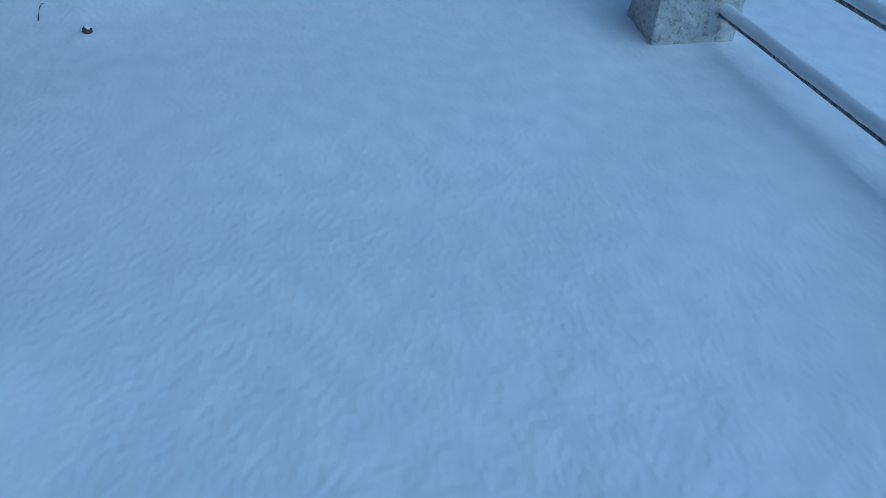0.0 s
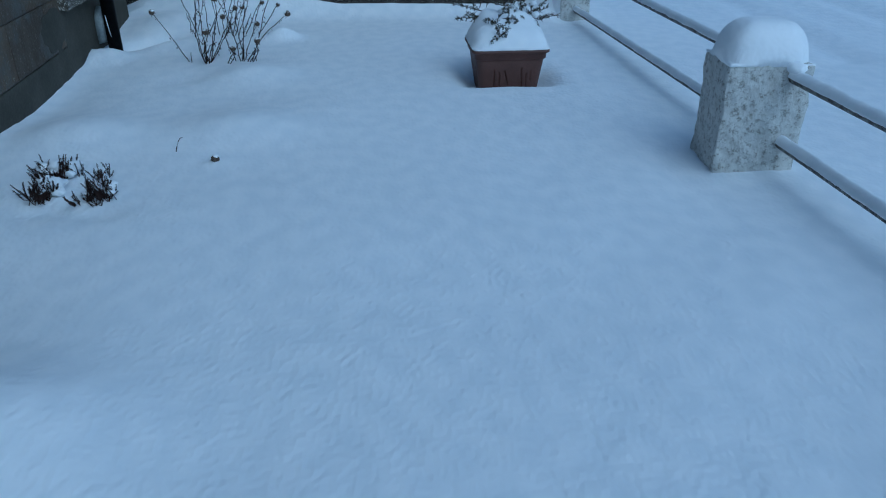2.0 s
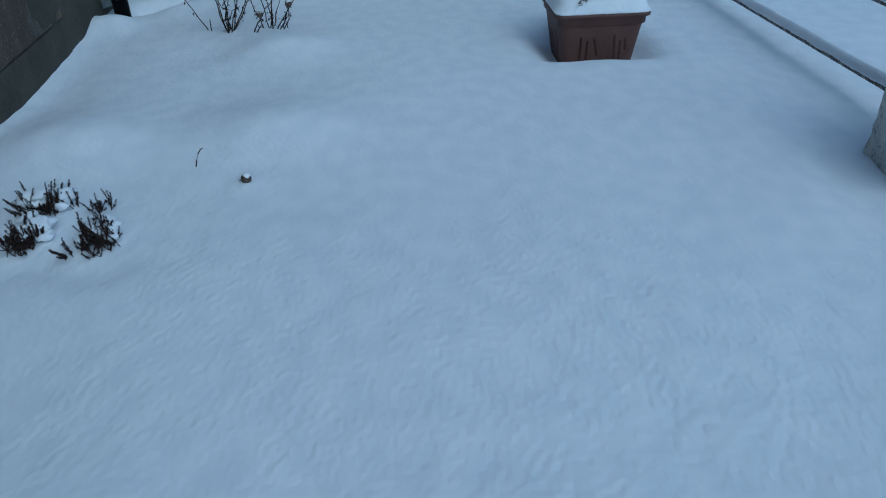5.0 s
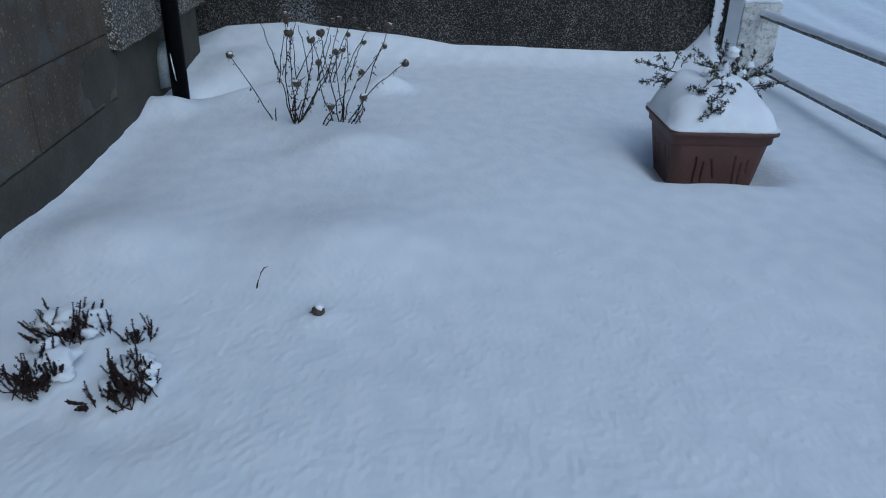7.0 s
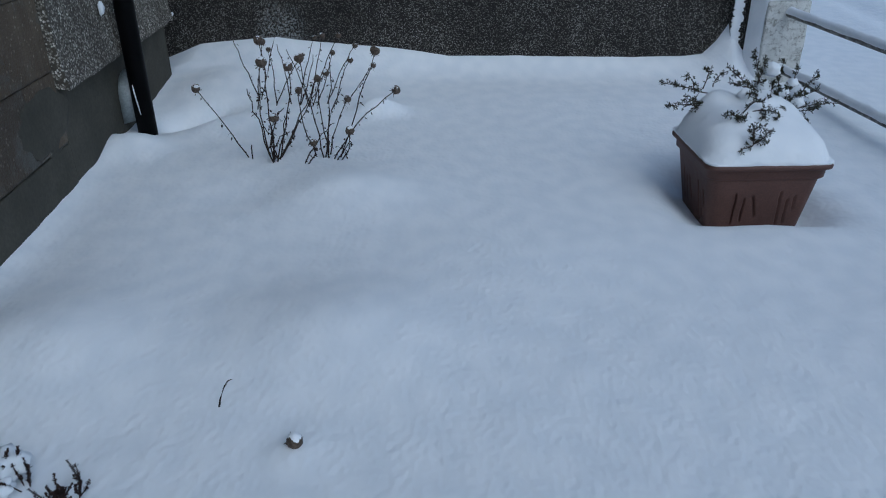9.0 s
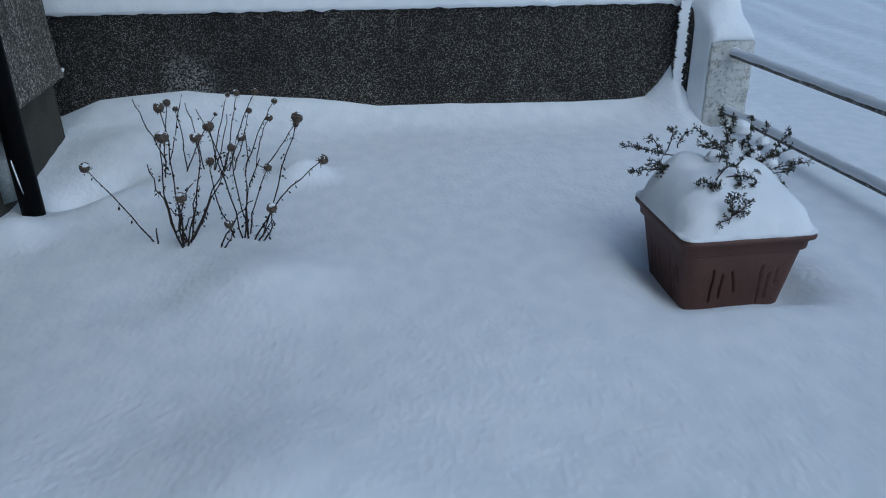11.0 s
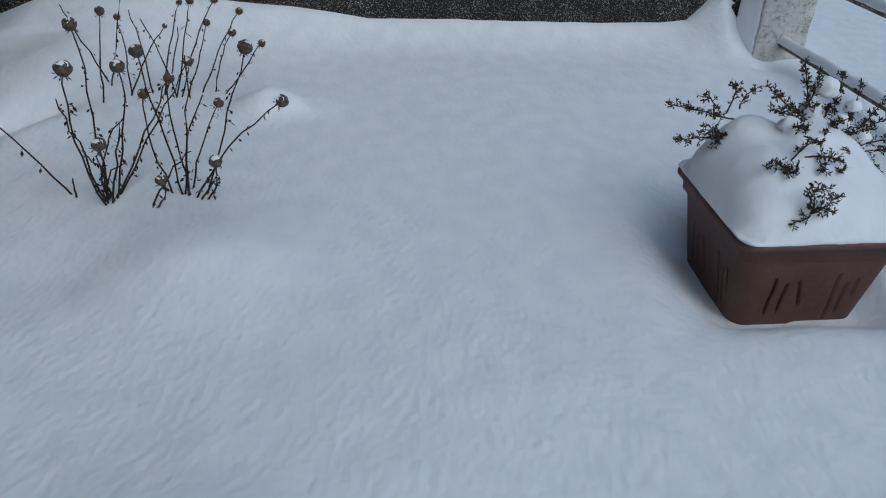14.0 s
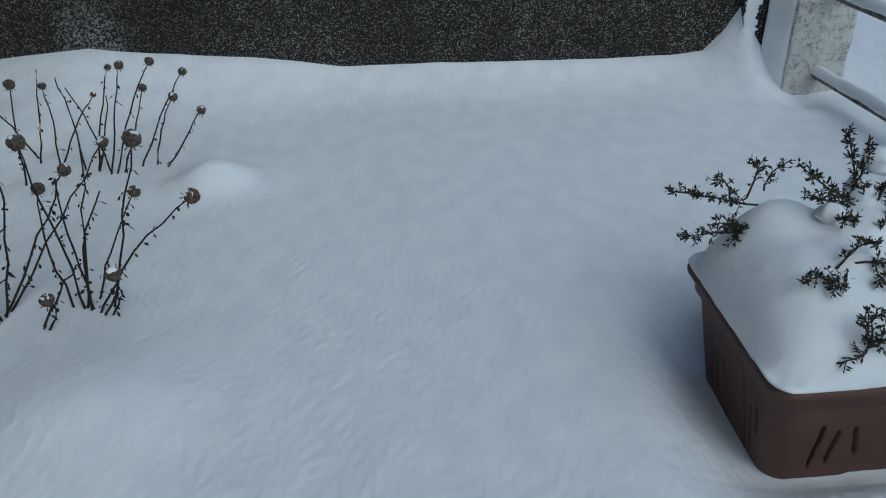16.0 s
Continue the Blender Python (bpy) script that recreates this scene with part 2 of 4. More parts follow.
def lathe_bm(profile, seg=24, bm=None):
    """A body turned round z from (radius, z) pairs."""
    bm = bmesh.new() if bm is None else bm
    rings = [[bm.verts.new((r * math.cos(2 * math.pi * j / seg), r * math.sin(2 * math.pi * j / seg), z)) for j in range(seg)] for r, z in profile]
    for r0, r1 in zip(rings, rings[1:]):
        for j in range(seg):
            bm.faces.new((r0[j], r0[(j + 1) % seg], r1[(j + 1) % seg], r1[j]))
    bm.faces.new(list(reversed(rings[0])))
    bm.faces.new(rings[-1])
    return bm


def blob_bm(centre, r, amp=0.25, sub=2, seed=0.0, bm=None, freq=2.0):
    """A lump of snow: an uneven ellipsoid of radii r."""
    bm = bmesh.new() if bm is None else bm
    out = bmesh.ops.create_icosphere(bm, subdivisions=sub, radius=1.0)
    for v in out["verts"]:
        k = 1 + amp * noise.noise(v.co * freq + Vector((seed, 2 * seed, -seed)))
        v.co = Vector((centre[0] + v.co.x * r[0] * k, centre[1] + v.co.y * r[1] * k, centre[2] + v.co.z * r[2] * k))
    return bm


def interp(x, table):
    return float(np.interp(x, [a for a, _ in table], [b for _, b in table]))


# ---------------------------------------------------------------- ground: one sheet of snow
HOUSE_X, HOUSE_Y, HOUSE_SLOPE = -1.12, 7.62, -0.136     # the house corner, and how its long wall runs off the y axis


def house_x(y):
    return HOUSE_X + HOUSE_SLOPE * (y - HOUSE_Y)


# bumps: x, y, half widths, height
BUMPS = [(0.28, 2.22, 0.44, 0.27, 0.12), (-0.34, 4.55, 0.32, 0.28, 0.08), (0.50, 4.66, 0.30, 0.27, 0.055),
         (0.36, 5.80, 0.30, 0.24, 0.065), (-0.05, 5.72, 0.20, 0.16, -0.025), (0.34, 7.0, 0.14, 0.1, 0.09), (-0.72, 5.3, 0.2, 0.5, -0.02),
         (-0.84, 6.36, 0.16, 0.15, 0.09), (-0.74, 6.84, 0.14, 0.12, -0.19), (-0.55, 6.75, 0.2, 0.2, 0.05), (-0.75, 7.4, 0.3, 0.3, 0.08),
         (2.72, 4.1, 0.13, 0.3, -0.025), (2.4, 4.9, 0.5, 0.8, 0.02), (0.16, 3.6, 0.14, 0.1, -0.02), (-0.08, 3.62, 0.14, 0.1, -0.02),
         (0.52, 4.13, 0.06, 0.06, 0.012), (1.0, 5.2, 0.5, 0.7, 0.02), (-0.05, 2.98, 0.5, 0.55, -0.04), (2.80, 7.70, 0.12, 0.1, -0.05), (-0.60, 6.98, 0.10, 0.09, -0.07)]
FAR_RISE = [(-2.5, 0.08), (-1.3, 0.09), (-1.05, 0.19), (-0.5, 0.235), (0.2, 0.165), (0.7, 0.112), (2.3, 0.1), (2.45, 0.12), (2.54, 0.22), (2.62, 0.36), (2.7, 0.22), (2.85, 0.04), (3.3, 0.0)]
# wheel tracks on the open ground: points of each rut
TRACKS = [[(5.7, 6.0), (5.75, 9.0), (5.7, 12.0), (6.0, 13.5), (6.1, 15.8), (6.35, 18.2), (6.55, 24.0), (6.2, 32.0)],
          [(6.9, 6.0), (6.85, 9.3), (6.8, 11.5), (7.8, 15.5), (8.2, 19.2), (7.9, 22.0), (7.6, 32.0)],
          [(4.6, 6.0), (4.7, 10.0), (5.2, 14.5), (5.5, 17.5), (5.65, 20.4), (5.6, 30.0)]]


def snow_height(x, y):
    z = 0.0
    for bx, by, sx, sy, h in BUMPS:
        q = ((x - bx) / sx) ** 2 + ((y - by) / sy) ** 2
        if q < 7:
            z += h * math.exp(-q)
    d = x - house_x(y)
    if y < 7.75 and d < 2:
        z += 0.045 * math.exp(-max(d, 0) / 0.06) - 0.04 * math.exp(-max(d, 0) / 0.3)
    if y > 6.6:
        w = 0.14 + 0.25 * max(0.0, min(1.0, (0.6 - x) / 1.2)) if x < 2.4 else 0.16
        z += interp(x, FAR_RISE) * math.exp(-((max(0.0, 8.05 - y)) / w) ** 1.3)
    px, py = x - 2.06, y - 5.81
    e = (abs(px) ** 7 + abs(py) ** 7) ** (1 / 7) - 0.2
    if e < 0.5:
        z -= (0.098 + 0.008 * (px < 0)) * math.exp(-(max(e, 0) / (0.08 + 0.03 * min(1.0, abs(px) / 0.28))) ** 1.8)
    if x > 3.8:
        for rut in TRACKS:
            if rut[0][1] < y < rut[-1][1]:
                cx = interp(y, [(b, a) for a, b in rut])
                z -= 0.034 * math.exp(-((x - cx) / 0.14) ** 2)
                z += 0.01 * math.exp(-((abs(x - cx) - 0.3) / 0.1) ** 2)
    p = Vector((x, y, 0.0))
    near = 1.0 if abs(x) < 6 and -2 < y < 12 else 0.6
    z += 0.014 * noise.noise(p * 1.6) * near + 0.003 * noise.noise(p * 7.0) + 0.0015 * noise.noise(Vector((x * 13, y * 7, 0)))
    far = math.hypot(x - 1, y - 4)
    if far > 30:
        z += 0.3 * min(1.0, (far - 30) / 100) * noise.noise(p * 0.02)
    return z


def graded(lo, hi, step, out_lo, out_hi, grow=1.07):
    vals = list(np.arange(lo, hi + step / 2, step))
    for end, sign in ((out_lo, -1), (out_hi, 1)):
        s, v = step, vals[0] if sign < 0 else vals[-1]
        while (v - end) * sign < 0:
            s = min(s * grow, 60)
            v += sign * s
            vals.append(v)
    return sorted(vals)


def build_ground():
    xs = graded(-1.5, 3.5, 0.025, -600, 3.5)[:-1] + list(np.arange(3.5, 9.5, 0.06)) + graded(9.5, 9.6, 0.1, 9.5, 900)
    ys = graded(1.2, 8.2, 0.025, -500, 8.2)[:-1] + list(np.arange(8.2, 26, 0.12)) + graded(26, 26.2, 0.2, 26, 1200)
    verts = [(x, y, snow_height(x, y)) for y in ys for x in xs]
    n = len(xs)
    faces = [(j * n + i, j * n + i + 1, (j + 1) * n + i + 1, (j + 1) * n + i) for j in range(len(ys) - 1) for i in range(n - 1)]
    me = bpy.data.meshes.new("ground")
    me.from_pydata(verts, [], faces)
    me.materials.append(GROUND_SNOW)
    me.polygons.foreach_set("use_smooth", [True] * len(me.polygons))
    tagged(new("ground", me), "deep undisturbed snow with soft mounds over buried plants", "snow", kind="structure")


build_ground()


# ---------------------------------------------------------------- house wall
def build_house():
    """In its own axes: u along the long wall from the corner towards the viewer's start, n out of the wall, z up."""
    a = math.atan2(-1, -HOUSE_SLOPE)             # heading of u in the plan
    u, n = Vector((math.cos(a), math.sin(a), 0)), Vector((-math.sin(a), math.cos(a), 0))
    if n.x < 0:
        n = -n
    m = Matrix(((u.x, n.x, 0, HOUSE_X), (u.y, n.y, 0, HOUSE_Y), (0, 0, 1, 0), (0, 0, 0, 1)))
    wall = thing("wall_west", "house wall of concrete blocks partly covered in grey pebbledash", "wall", kind="structure")

    def put(name, bm, mat, label="", smooth=False):
        bmesh.ops.transform(bm, matrix=m, verts=bm.verts)
        bmesh.ops.recalc_face_normals(bm, faces=bm.faces)
        return part(name, bm, mat, wall, label, smooth)

    L = 9.0
    # Core and coats rise unseen to about 5.6, to shade the snow beside them.
    put("core", box_bm((0.0, -6.0, -0.4), (L, -0.005, 5.58)), MORTAR, "mortar bed between the blocks")
    put("plinth", box_bm((0.0, -0.3, -0.4), (1.78, 0.0, 0.412), 0.008), PLINTH, "smooth grey cement plinth")
    put("plinth", box_bm((3.585, -0.3, -0.4), (L, 0.0, 0.45), 0.008), PLINTH, "smooth grey cement plinth")
    put("footing", rough_box_bm((1.784, -0.3, -0.4), (3.58, 0.004, 0.183), 0.08, 0.003, bevel=0.006), PLINTH, "smooth grey cement footing")

    def dash(u0, u1, z0):
        """A coat of pebbledash that kicks out in a drip at its lower edge."""
        bm = bmesh.new()
        steps = max(2, int((u1 - u0) / 0.06))
        prof = [(-0.02, z0 + 0.01), (0.052, z0), (0.058, z0 + 0.02), (0.04, z0 + 0.09), (0.03, z0 + 0.3), (0.03, 5.6), (-0.02, 5.6)]
        rows = []
        for i in range(steps + 1):
            uu = u0 + (u1 - u0) * i / steps
            w = 0.012 * noise.noise(Vector((uu * 7, z0, 3)))
            rows.append([bm.verts.new((uu, nn + (0.004 * noise.noise(Vector((uu * 12, zz * 9, 1))) if nn > 0 else 0), zz + (w if k < 3 else 0))) for k, (nn, zz) in enumerate(prof)])
        for r0, r1 in zip(rows, rows[1:]):
            for k in range(len(prof)):
                bm.faces.new((r0[k], r0[(k + 1) % len(prof)], r1[(k + 1) % len(prof)], r1[k]))
        bm.faces.new(rows[0])
        bm.faces.new(list(reversed(rows[-1])))
        put("pebbledash", bm, DASH_HOUSE, "light grey pebbledash with a drip edge")

    dash(-0.055, 1.77, 0.41)
    dash(3.59, L, 0.445)
    # the gable end, turning the corner
    bm = box_bm((-0.06, -6.0, 0.41), (-0.004, 0.03, 5.6), 0.006)
    put("pebbledash", bm, DASH_HOUSE, "light grey pebbledash with a drip edge")
    put("plinth", box_bm((-0.01, -6.0, -0.4), (0.0, 0.0, 0.40)), PLINTH, "smooth grey cement plinth")
    # Unseen upper storey, added so the house blocks more of the sky.
    put("upper_coat", box_bm((1.775, -0.1, 2.69), (3.585, 0.026, 5.59), 0.004), DASH_HOUSE, "unseen light grey pebbledash above the bare blocks, added to block sky light")
    # cement smeared over the joints beside the pebbledash
    for uc, zc, ru, rz, sd in ((1.98, 0.33, 0.24, 0.13, 1.0),):
        put("cement_smear", blob_bm((uc, 0.004, zc), (ru, 0.0062, rz), 0.35, 4, sd, None, 1.8), PLINTH, "grey cement smeared over the blocks", True)
    # bare blocks between the two coats of pebbledash
    z, row = 0.193, 0
    while z < 2.6:
        h = 0.31
        u0, uend, k = 1.79, 3.575, 0
        widths = [0.30, 0.62, 0.60, 0.30] if row % 2 == 0 else [0.62, 0.61, 0.60]
        for w in widths:
            u1 = min(u0 + w, uend)
            if u1 - u0 > 0.05:
                put("block", rough_box_bm((u0 + 0.002, -0.1, z), (u1 - 0.002, 0.004 + 0.002 * random.random(), z + h - (0.004 if row else 0.006)), 0.07, 0.0035, bevel=0.004, seed=row * 3.1 + k), BLOCK)
            u0, k = u1, k + 1
        z, row = z + h, row + 1
    return m


HOUSE = build_house()


def at_house(u, n, z):
    return HOUSE @ Vector((u, n, z))


def build_downpipe():
    base = at_house(1.05, 0.115, 0)
    pipe = thing("drainpipe", "black plastic drainpipe running down the house wall", "drainpipe", base)
    part("pipe", tube_bm([(0, 0, -0.3), (0, 0, 1.2), (0, 0, 5.5)], [0.05] * 3, 24), BLACK_PIPE, pipe)
    for z in (0.98, 2.2):
        part("collar", tube_bm([(0, 0, z - 0.018), (0, 0, z + 0.018)], [0.057] * 2, 24), BLACK_PIPE, pipe)
        bm = box_bm((-0.11, -0.02, z - 0.015), (-0.03, 0.02, z + 0.015), 0.004)
        part("bracket", bm, BLACK_PIPE, pipe)
    # pale vent hood on the plinth behind the pipe
    vent = thing("vent_hood", "pale grey plastic vent hood on the plinth behind the drainpipe", "vent", at_house(0.92, 0.0, 0.19))
    bm = bmesh.new()
    outline = [(-0.14, -0.14), (0.14, -0.14), (0.14, 0.0)] + [(0.14 * math.cos(t), 0.12 * math.sin(t)) for t in np.linspace(0.2, math.pi - 0.2, 9)] + [(-0.14, 0.0)]
    ang = math.atan2((at_house(1, 0, 0) - at_house(0, 0, 0)).y, (at_house(1, 0, 0) - at_house(0, 0, 0)).x)
    f = bm.faces.new([bm.verts.new((p, 0.002, q)) for p, q in outline])
    ext = bmesh.ops.extrude_face_region(bm, geom=[f])
    for v in [g for g in ext["geom"] if isinstance(g, bmesh.types.BMVert)]:
        v.co = Vector((v.co.x * 0.9, 0.075, v.co.z * 0.88))
    bmesh.ops.recalc_face_normals(bm, faces=bm.faces)
    bmesh.ops.transform(bm, matrix=Matrix.Rotation(ang, 4, "Z"), verts=bm.verts)
    part("hood", bm, PALE_PLASTIC, vent)


build_downpipe()
for uu, zz, r in ((1.20, 0.67, 0.026), (-0.05, 0.45, 0.009)):
    c = at_house(uu, 0.055 if zz > 0.4 else 0.11, zz)
    tagged(to_object("snow_patch", blob_bm(c, (0.012, r * 0.7, r * 1.3), 0.5, 2, uu), SNOW), "small patch of snow stuck to the house wall", "snow", "snow stuck to the wall")


# thin white streak low on the front of the drainpipe
c = at_house(1.05, 0.115, 0.0)
bm = tube_bm([(c.x + dx, c.y + dy, z) for dx, dy, z in ((-0.012, -0.0525, 0.27), (-0.009, -0.053, 0.23), (-0.003, -0.0535, 0.17), (0.004, -0.053, 0.11))], [0.0015, 0.0035, 0.0035, 0.0015], 6)
tagged(to_object("snow_streak", bm, SNOW), "thin white streak low on the drainpipe", "snow", "snow stuck to the wall")


# ---------------------------------------------------------------- far walls
def build_far_walls():
    low = thing("wall_north", "low garden wall in dark weathered pebbledash", "wall", kind="structure")
    part("pebbledash", rough_box_bm((-3.2, 8.05, -0.4), (2.62, 8.30, 0.715), 0.25, 0.004, bevel=0.01), DASH_LOW, low, smooth=False)
    part("return", rough_box_bm((2.60, 7.985, -0.4), (2.98, 8.30, 0.69), 0.05, 0.006, bevel=0.015, seed=4), DASH_LOW, low, smooth=False)
    tall = thing("wall_neighbour", "tall brown pebbledash wall of the neighbouring building", "wall", kind="structure")
    # Its unseen upper part is added height that keeps sky light off the low wall.
    part("pebbledash", box_bm((-4.5, 8.34, -0.4), (1.60, 8.62, 5.4), 0.012), DASH_TALL, tall, smooth=False)
    pier = thing("gate_pier", "dark weathered pebbledash pier with snow on its sloped top", "pier", (1.76, 8.5, 0))
    bm = bmesh.new()
    prof = [(-0.155, -0.4), (0.15, -0.4), (0.152, 1.09), (0.14, 1.13), (0.06, 1.2), (-0.155, 1.235)]
    f = bm.faces.new([bm.verts.new((x, -0.13, z)) for x, z in prof])
    ext = bmesh.ops.extrude_face_region(bm, geom=[f])
    for v in [g for g in ext["geom"] if isinstance(g, bmesh.types.BMVert)]:
        v.co.y = 0.14
    bmesh.ops.recalc_face_normals(bm, faces=bm.faces)
    bmesh.ops.bevel(bm, geom=list(bm.edges), offset=0.01, segments=2, affect="EDGES")
    part("shaft", bm, DASH_PIER, pier, smooth=False)
    snow = thing("snow_blanket", "rounded snow lying on the pier", "snow", (1.76, 8.5, 1.2))
    bm = blob_bm((-0.02, 0, 0.03), (0.17, 0.15, 0.06), 0.2, 3, 1.0)
    for v in bm.verts:
        v.co.z -= max(0, v.co.x + 0.02) * 0.5
    part("snow", bm, SNOW, snow)


build_far_walls()


def drape(name, label, xs, ys, top, bottom, group=""):
    """A blanket of snow over a rectangle of the plan: top(x, y) and bottom(x, y) give its faces."""
    bm = bmesh.new()
    up = [[bm.verts.new((x, y, top(x, y))) for x in xs] for y in ys]
    dn = [[bm.verts.new((x, y, bottom(x, y))) for x in xs] for y in ys]
    for g, flip in ((up, False), (dn, True)):
        for j in range(len(ys) - 1):
            for i in range(len(xs) - 1):
                q = (g[j][i], g[j][i + 1], g[j + 1][i + 1], g[j + 1][i])
                bm.faces.new(tuple(reversed(q)) if flip else q)
    nx, ny = len(xs), len(ys)
    border = [(0, i) for i in range(nx)] + [(j, nx - 1) for j in range(1, ny)] + [(ny - 1, i) for i in range(nx - 2, -1, -1)] + [(j, 0) for j in range(ny - 2, 0, -1)]
    for (j0, i0), (j1, i1) in zip(border, border[1:] + border[:1]):
        bm.faces.new((up[j0][i0], dn[j0][i0], dn[j1][i1], up[j1][i1]))
    bmesh.ops.recalc_face_normals(bm, faces=bm.faces)
    return tagged(to_object(name, bm, SNOW), label, "snow", group)


CAP_TOP = [(-3.3, 0.86), (-1.5, 0.90), (-0.9, 0.955), (0.2, 0.93), (1.45, 0.885), (1.6, 0.85), (1.75, 0.795), (2.3, 0.785), (2.7, 0.81)]


def wall_cap_top(x, y):
    k = (y - 8.03) / 0.30
    full = interp(x, CAP_TOP) + 0.008 * noise.noise(Vector((x * 3, y * 3, 1)))
    front = 0.73 + 0.01 * noise.noise(Vector((x * 9, 2, 1)))
    z = front + (full - front) * min(1.0, max(0.0, k)) ** 0.45
    if x > 1.62 and y > 8.26:
        z -= 0.10 * ((y - 8.26) / 0.08) ** 2
    return z + 0.004 * noise.noise(Vector((x * 22, y * 22, 0)))


drape("snow_blanket", "thick blanket of snow on the low garden wall", list(np.arange(-3.2, 2.66, 0.02)), [8.028, 8.032, 8.04, 8.055, 8.08, 8.11, 8.15, 8.2, 8.24, 8.27, 8.30, 8.335],
      wall_cap_top, lambda x, y: 0.705 + (0.012 * noise.noise(Vector((x * 14, 5, 1))) if y < 8.06 else 0.0))


# ---------------------------------------------------------------- railing with concrete posts
RAIL_AX, RAIL_AY, RAIL_BX, RAIL_BY = 3.14, 3.98, 2.885, 7.80


def rail_x(y):
    return RAIL_AX + (RAIL_BX - RAIL_AX) * (y - RAIL_AY) / (RAIL_BY - RAIL_AY)


def build_railing():
    rail = thing("railing", "steel pipe railing between rough white concrete posts", "railing", (3.0, 4.1, 0))
    o = Vector(rail.location)

    def shift(bm):
        bmesh.ops.translate(bm, verts=bm.verts, vec=-o)
        return bm

    part("post", shift(rough_box_bm((2.845, 3.96, -0.35), (3.235, 4.295, 0.487), 0.02, 0.015, (0.96, 0.93), 9, 1.0, 0.016)), POST, rail, "rough concrete post with peeling white paint", False)
    part("post", shift(rough_box_bm((2.745, 7.775, -0.35), (3.015, 8.04, 0.508), 0.02, 0.007, (0.99, 0.97), 10, 5.0, 0.014)), POST, rail, "slim concrete post with peeling white paint", False)
    part("post", shift(rough_box_bm((3.17, -0.3, -0.35), (3.52, 0.05, 0.487), 0.05, 0.01, (0.985, 0.93), 9, 9.0, 0.016)), POST, rail, "rough concrete post with peeling white paint", False)
    for z0, z1 in ((0.434, 0.43), (0.136, 0.08)):
        for y0, y1 in ((-0.02, 4.02), (4.24, 7.83)):
            zz = lambda y: z0 + (z1 - z0) * (y - 3.98) / (7.8 - 3.98) if y > 3.98 else z0
            n = 14
            pts = [(rail_x(y), y, zz(y)) for y in np.linspace(y0, y1, n)]
            part("rail", shift(tube_bm(pts, [0.0235] * n, 16)), RAIL, rail, "painted steel pipe, flaking and rusted")
            # snow lying along the pipe
            bm = bmesh.new()
            steps = int((y1 - y0) / 0.025)
            rows = []
            for k in range(steps + 1):
                y = y0 + (y1 - y0) * k / steps
                x, z = rail_x(y), zz(y)
                hgt = 0.021 + 0.005 * noise.noise(Vector((y * 5, z0 * 9, 0))) + 0.004 * noise.noise(Vector((y * 18, z0 * 9, 3)))
                w = 0.0265
                low = 0.002 + 0.005 * noise.noise(Vector((y * 7, 4, z0))) + 0.003 * noise.noise(Vector((y * 33, 4, z0)))
                rows.append([bm.verts.new((x + dx * w, y, z + dz)) for dx, dz in ((-1.0, low), (-1.08, 0.008), (-0.85, 0.018 + hgt * 0.35), (-0.4, 0.02 + hgt * 0.85), (0.0, 0.021 + hgt), (0.4, 0.02 + hgt * 0.85), (0.85, 0.018 + hgt * 0.35), (1.08, 0.008), (1.0, low))])
            for r0, r1 in zip(rows, rows[1:]):
                for i in range(8):
                    bm.faces.new((r0[i], r0[i + 1], r1[i + 1], r1[i]))
                bm.faces.new((r0[8], r0[0], r1[0], r1[8]))
            bm.faces.new(rows[0])
            bm.faces.new(list(reversed(rows[-1])))
            bmesh.ops.recalc_face_normals(bm, faces=bm.faces)
            tagged(to_object("snow_strip", bm, SNOW), "thin line of snow lying along the railing pipe", "snow", "snow on the railing")


build_railing()


def dome_top(x0, x1, y0, y1, z, h, power=3.0):
    def f(x, y):
        a, b = abs(2 * (x - x0) / (x1 - x0) - 1), abs(2 * (y - y0) / (y1 - y0) - 1)
        r = min(1.0, (a ** power + b ** power) ** (1 / power))
        return z + 0.008 + h * max(0.0, 1 - r ** 3.2) ** 0.5 + 0.004 * noise.noise(Vector((x * 14, y * 14, z)))
    return f


drape("snow_blanket", "tall rounded cap of snow on the concrete post", list(np.linspace(2.853, 3.227, 38)), list(np.linspace(3.972, 4.283, 34)), dome_top(2.851, 3.229, 3.97, 4.285, 0.486, 0.172, 3.4), lambda x, y: 0.482, "snow on the posts")


tagged(to_object("snow_clump", blob_bm((3.142, 3.968, 0.478), (0.04, 0.055, 0.03), 0.25, 3, 4.0), SNOW), "clump of snow where the railing pipe meets the post", "snow", "snow on the railing")


def hull_into(bm, points):
    vs = [bm.verts.new(p) for p in points]
    bmesh.ops.convex_hull(bm, input=vs)


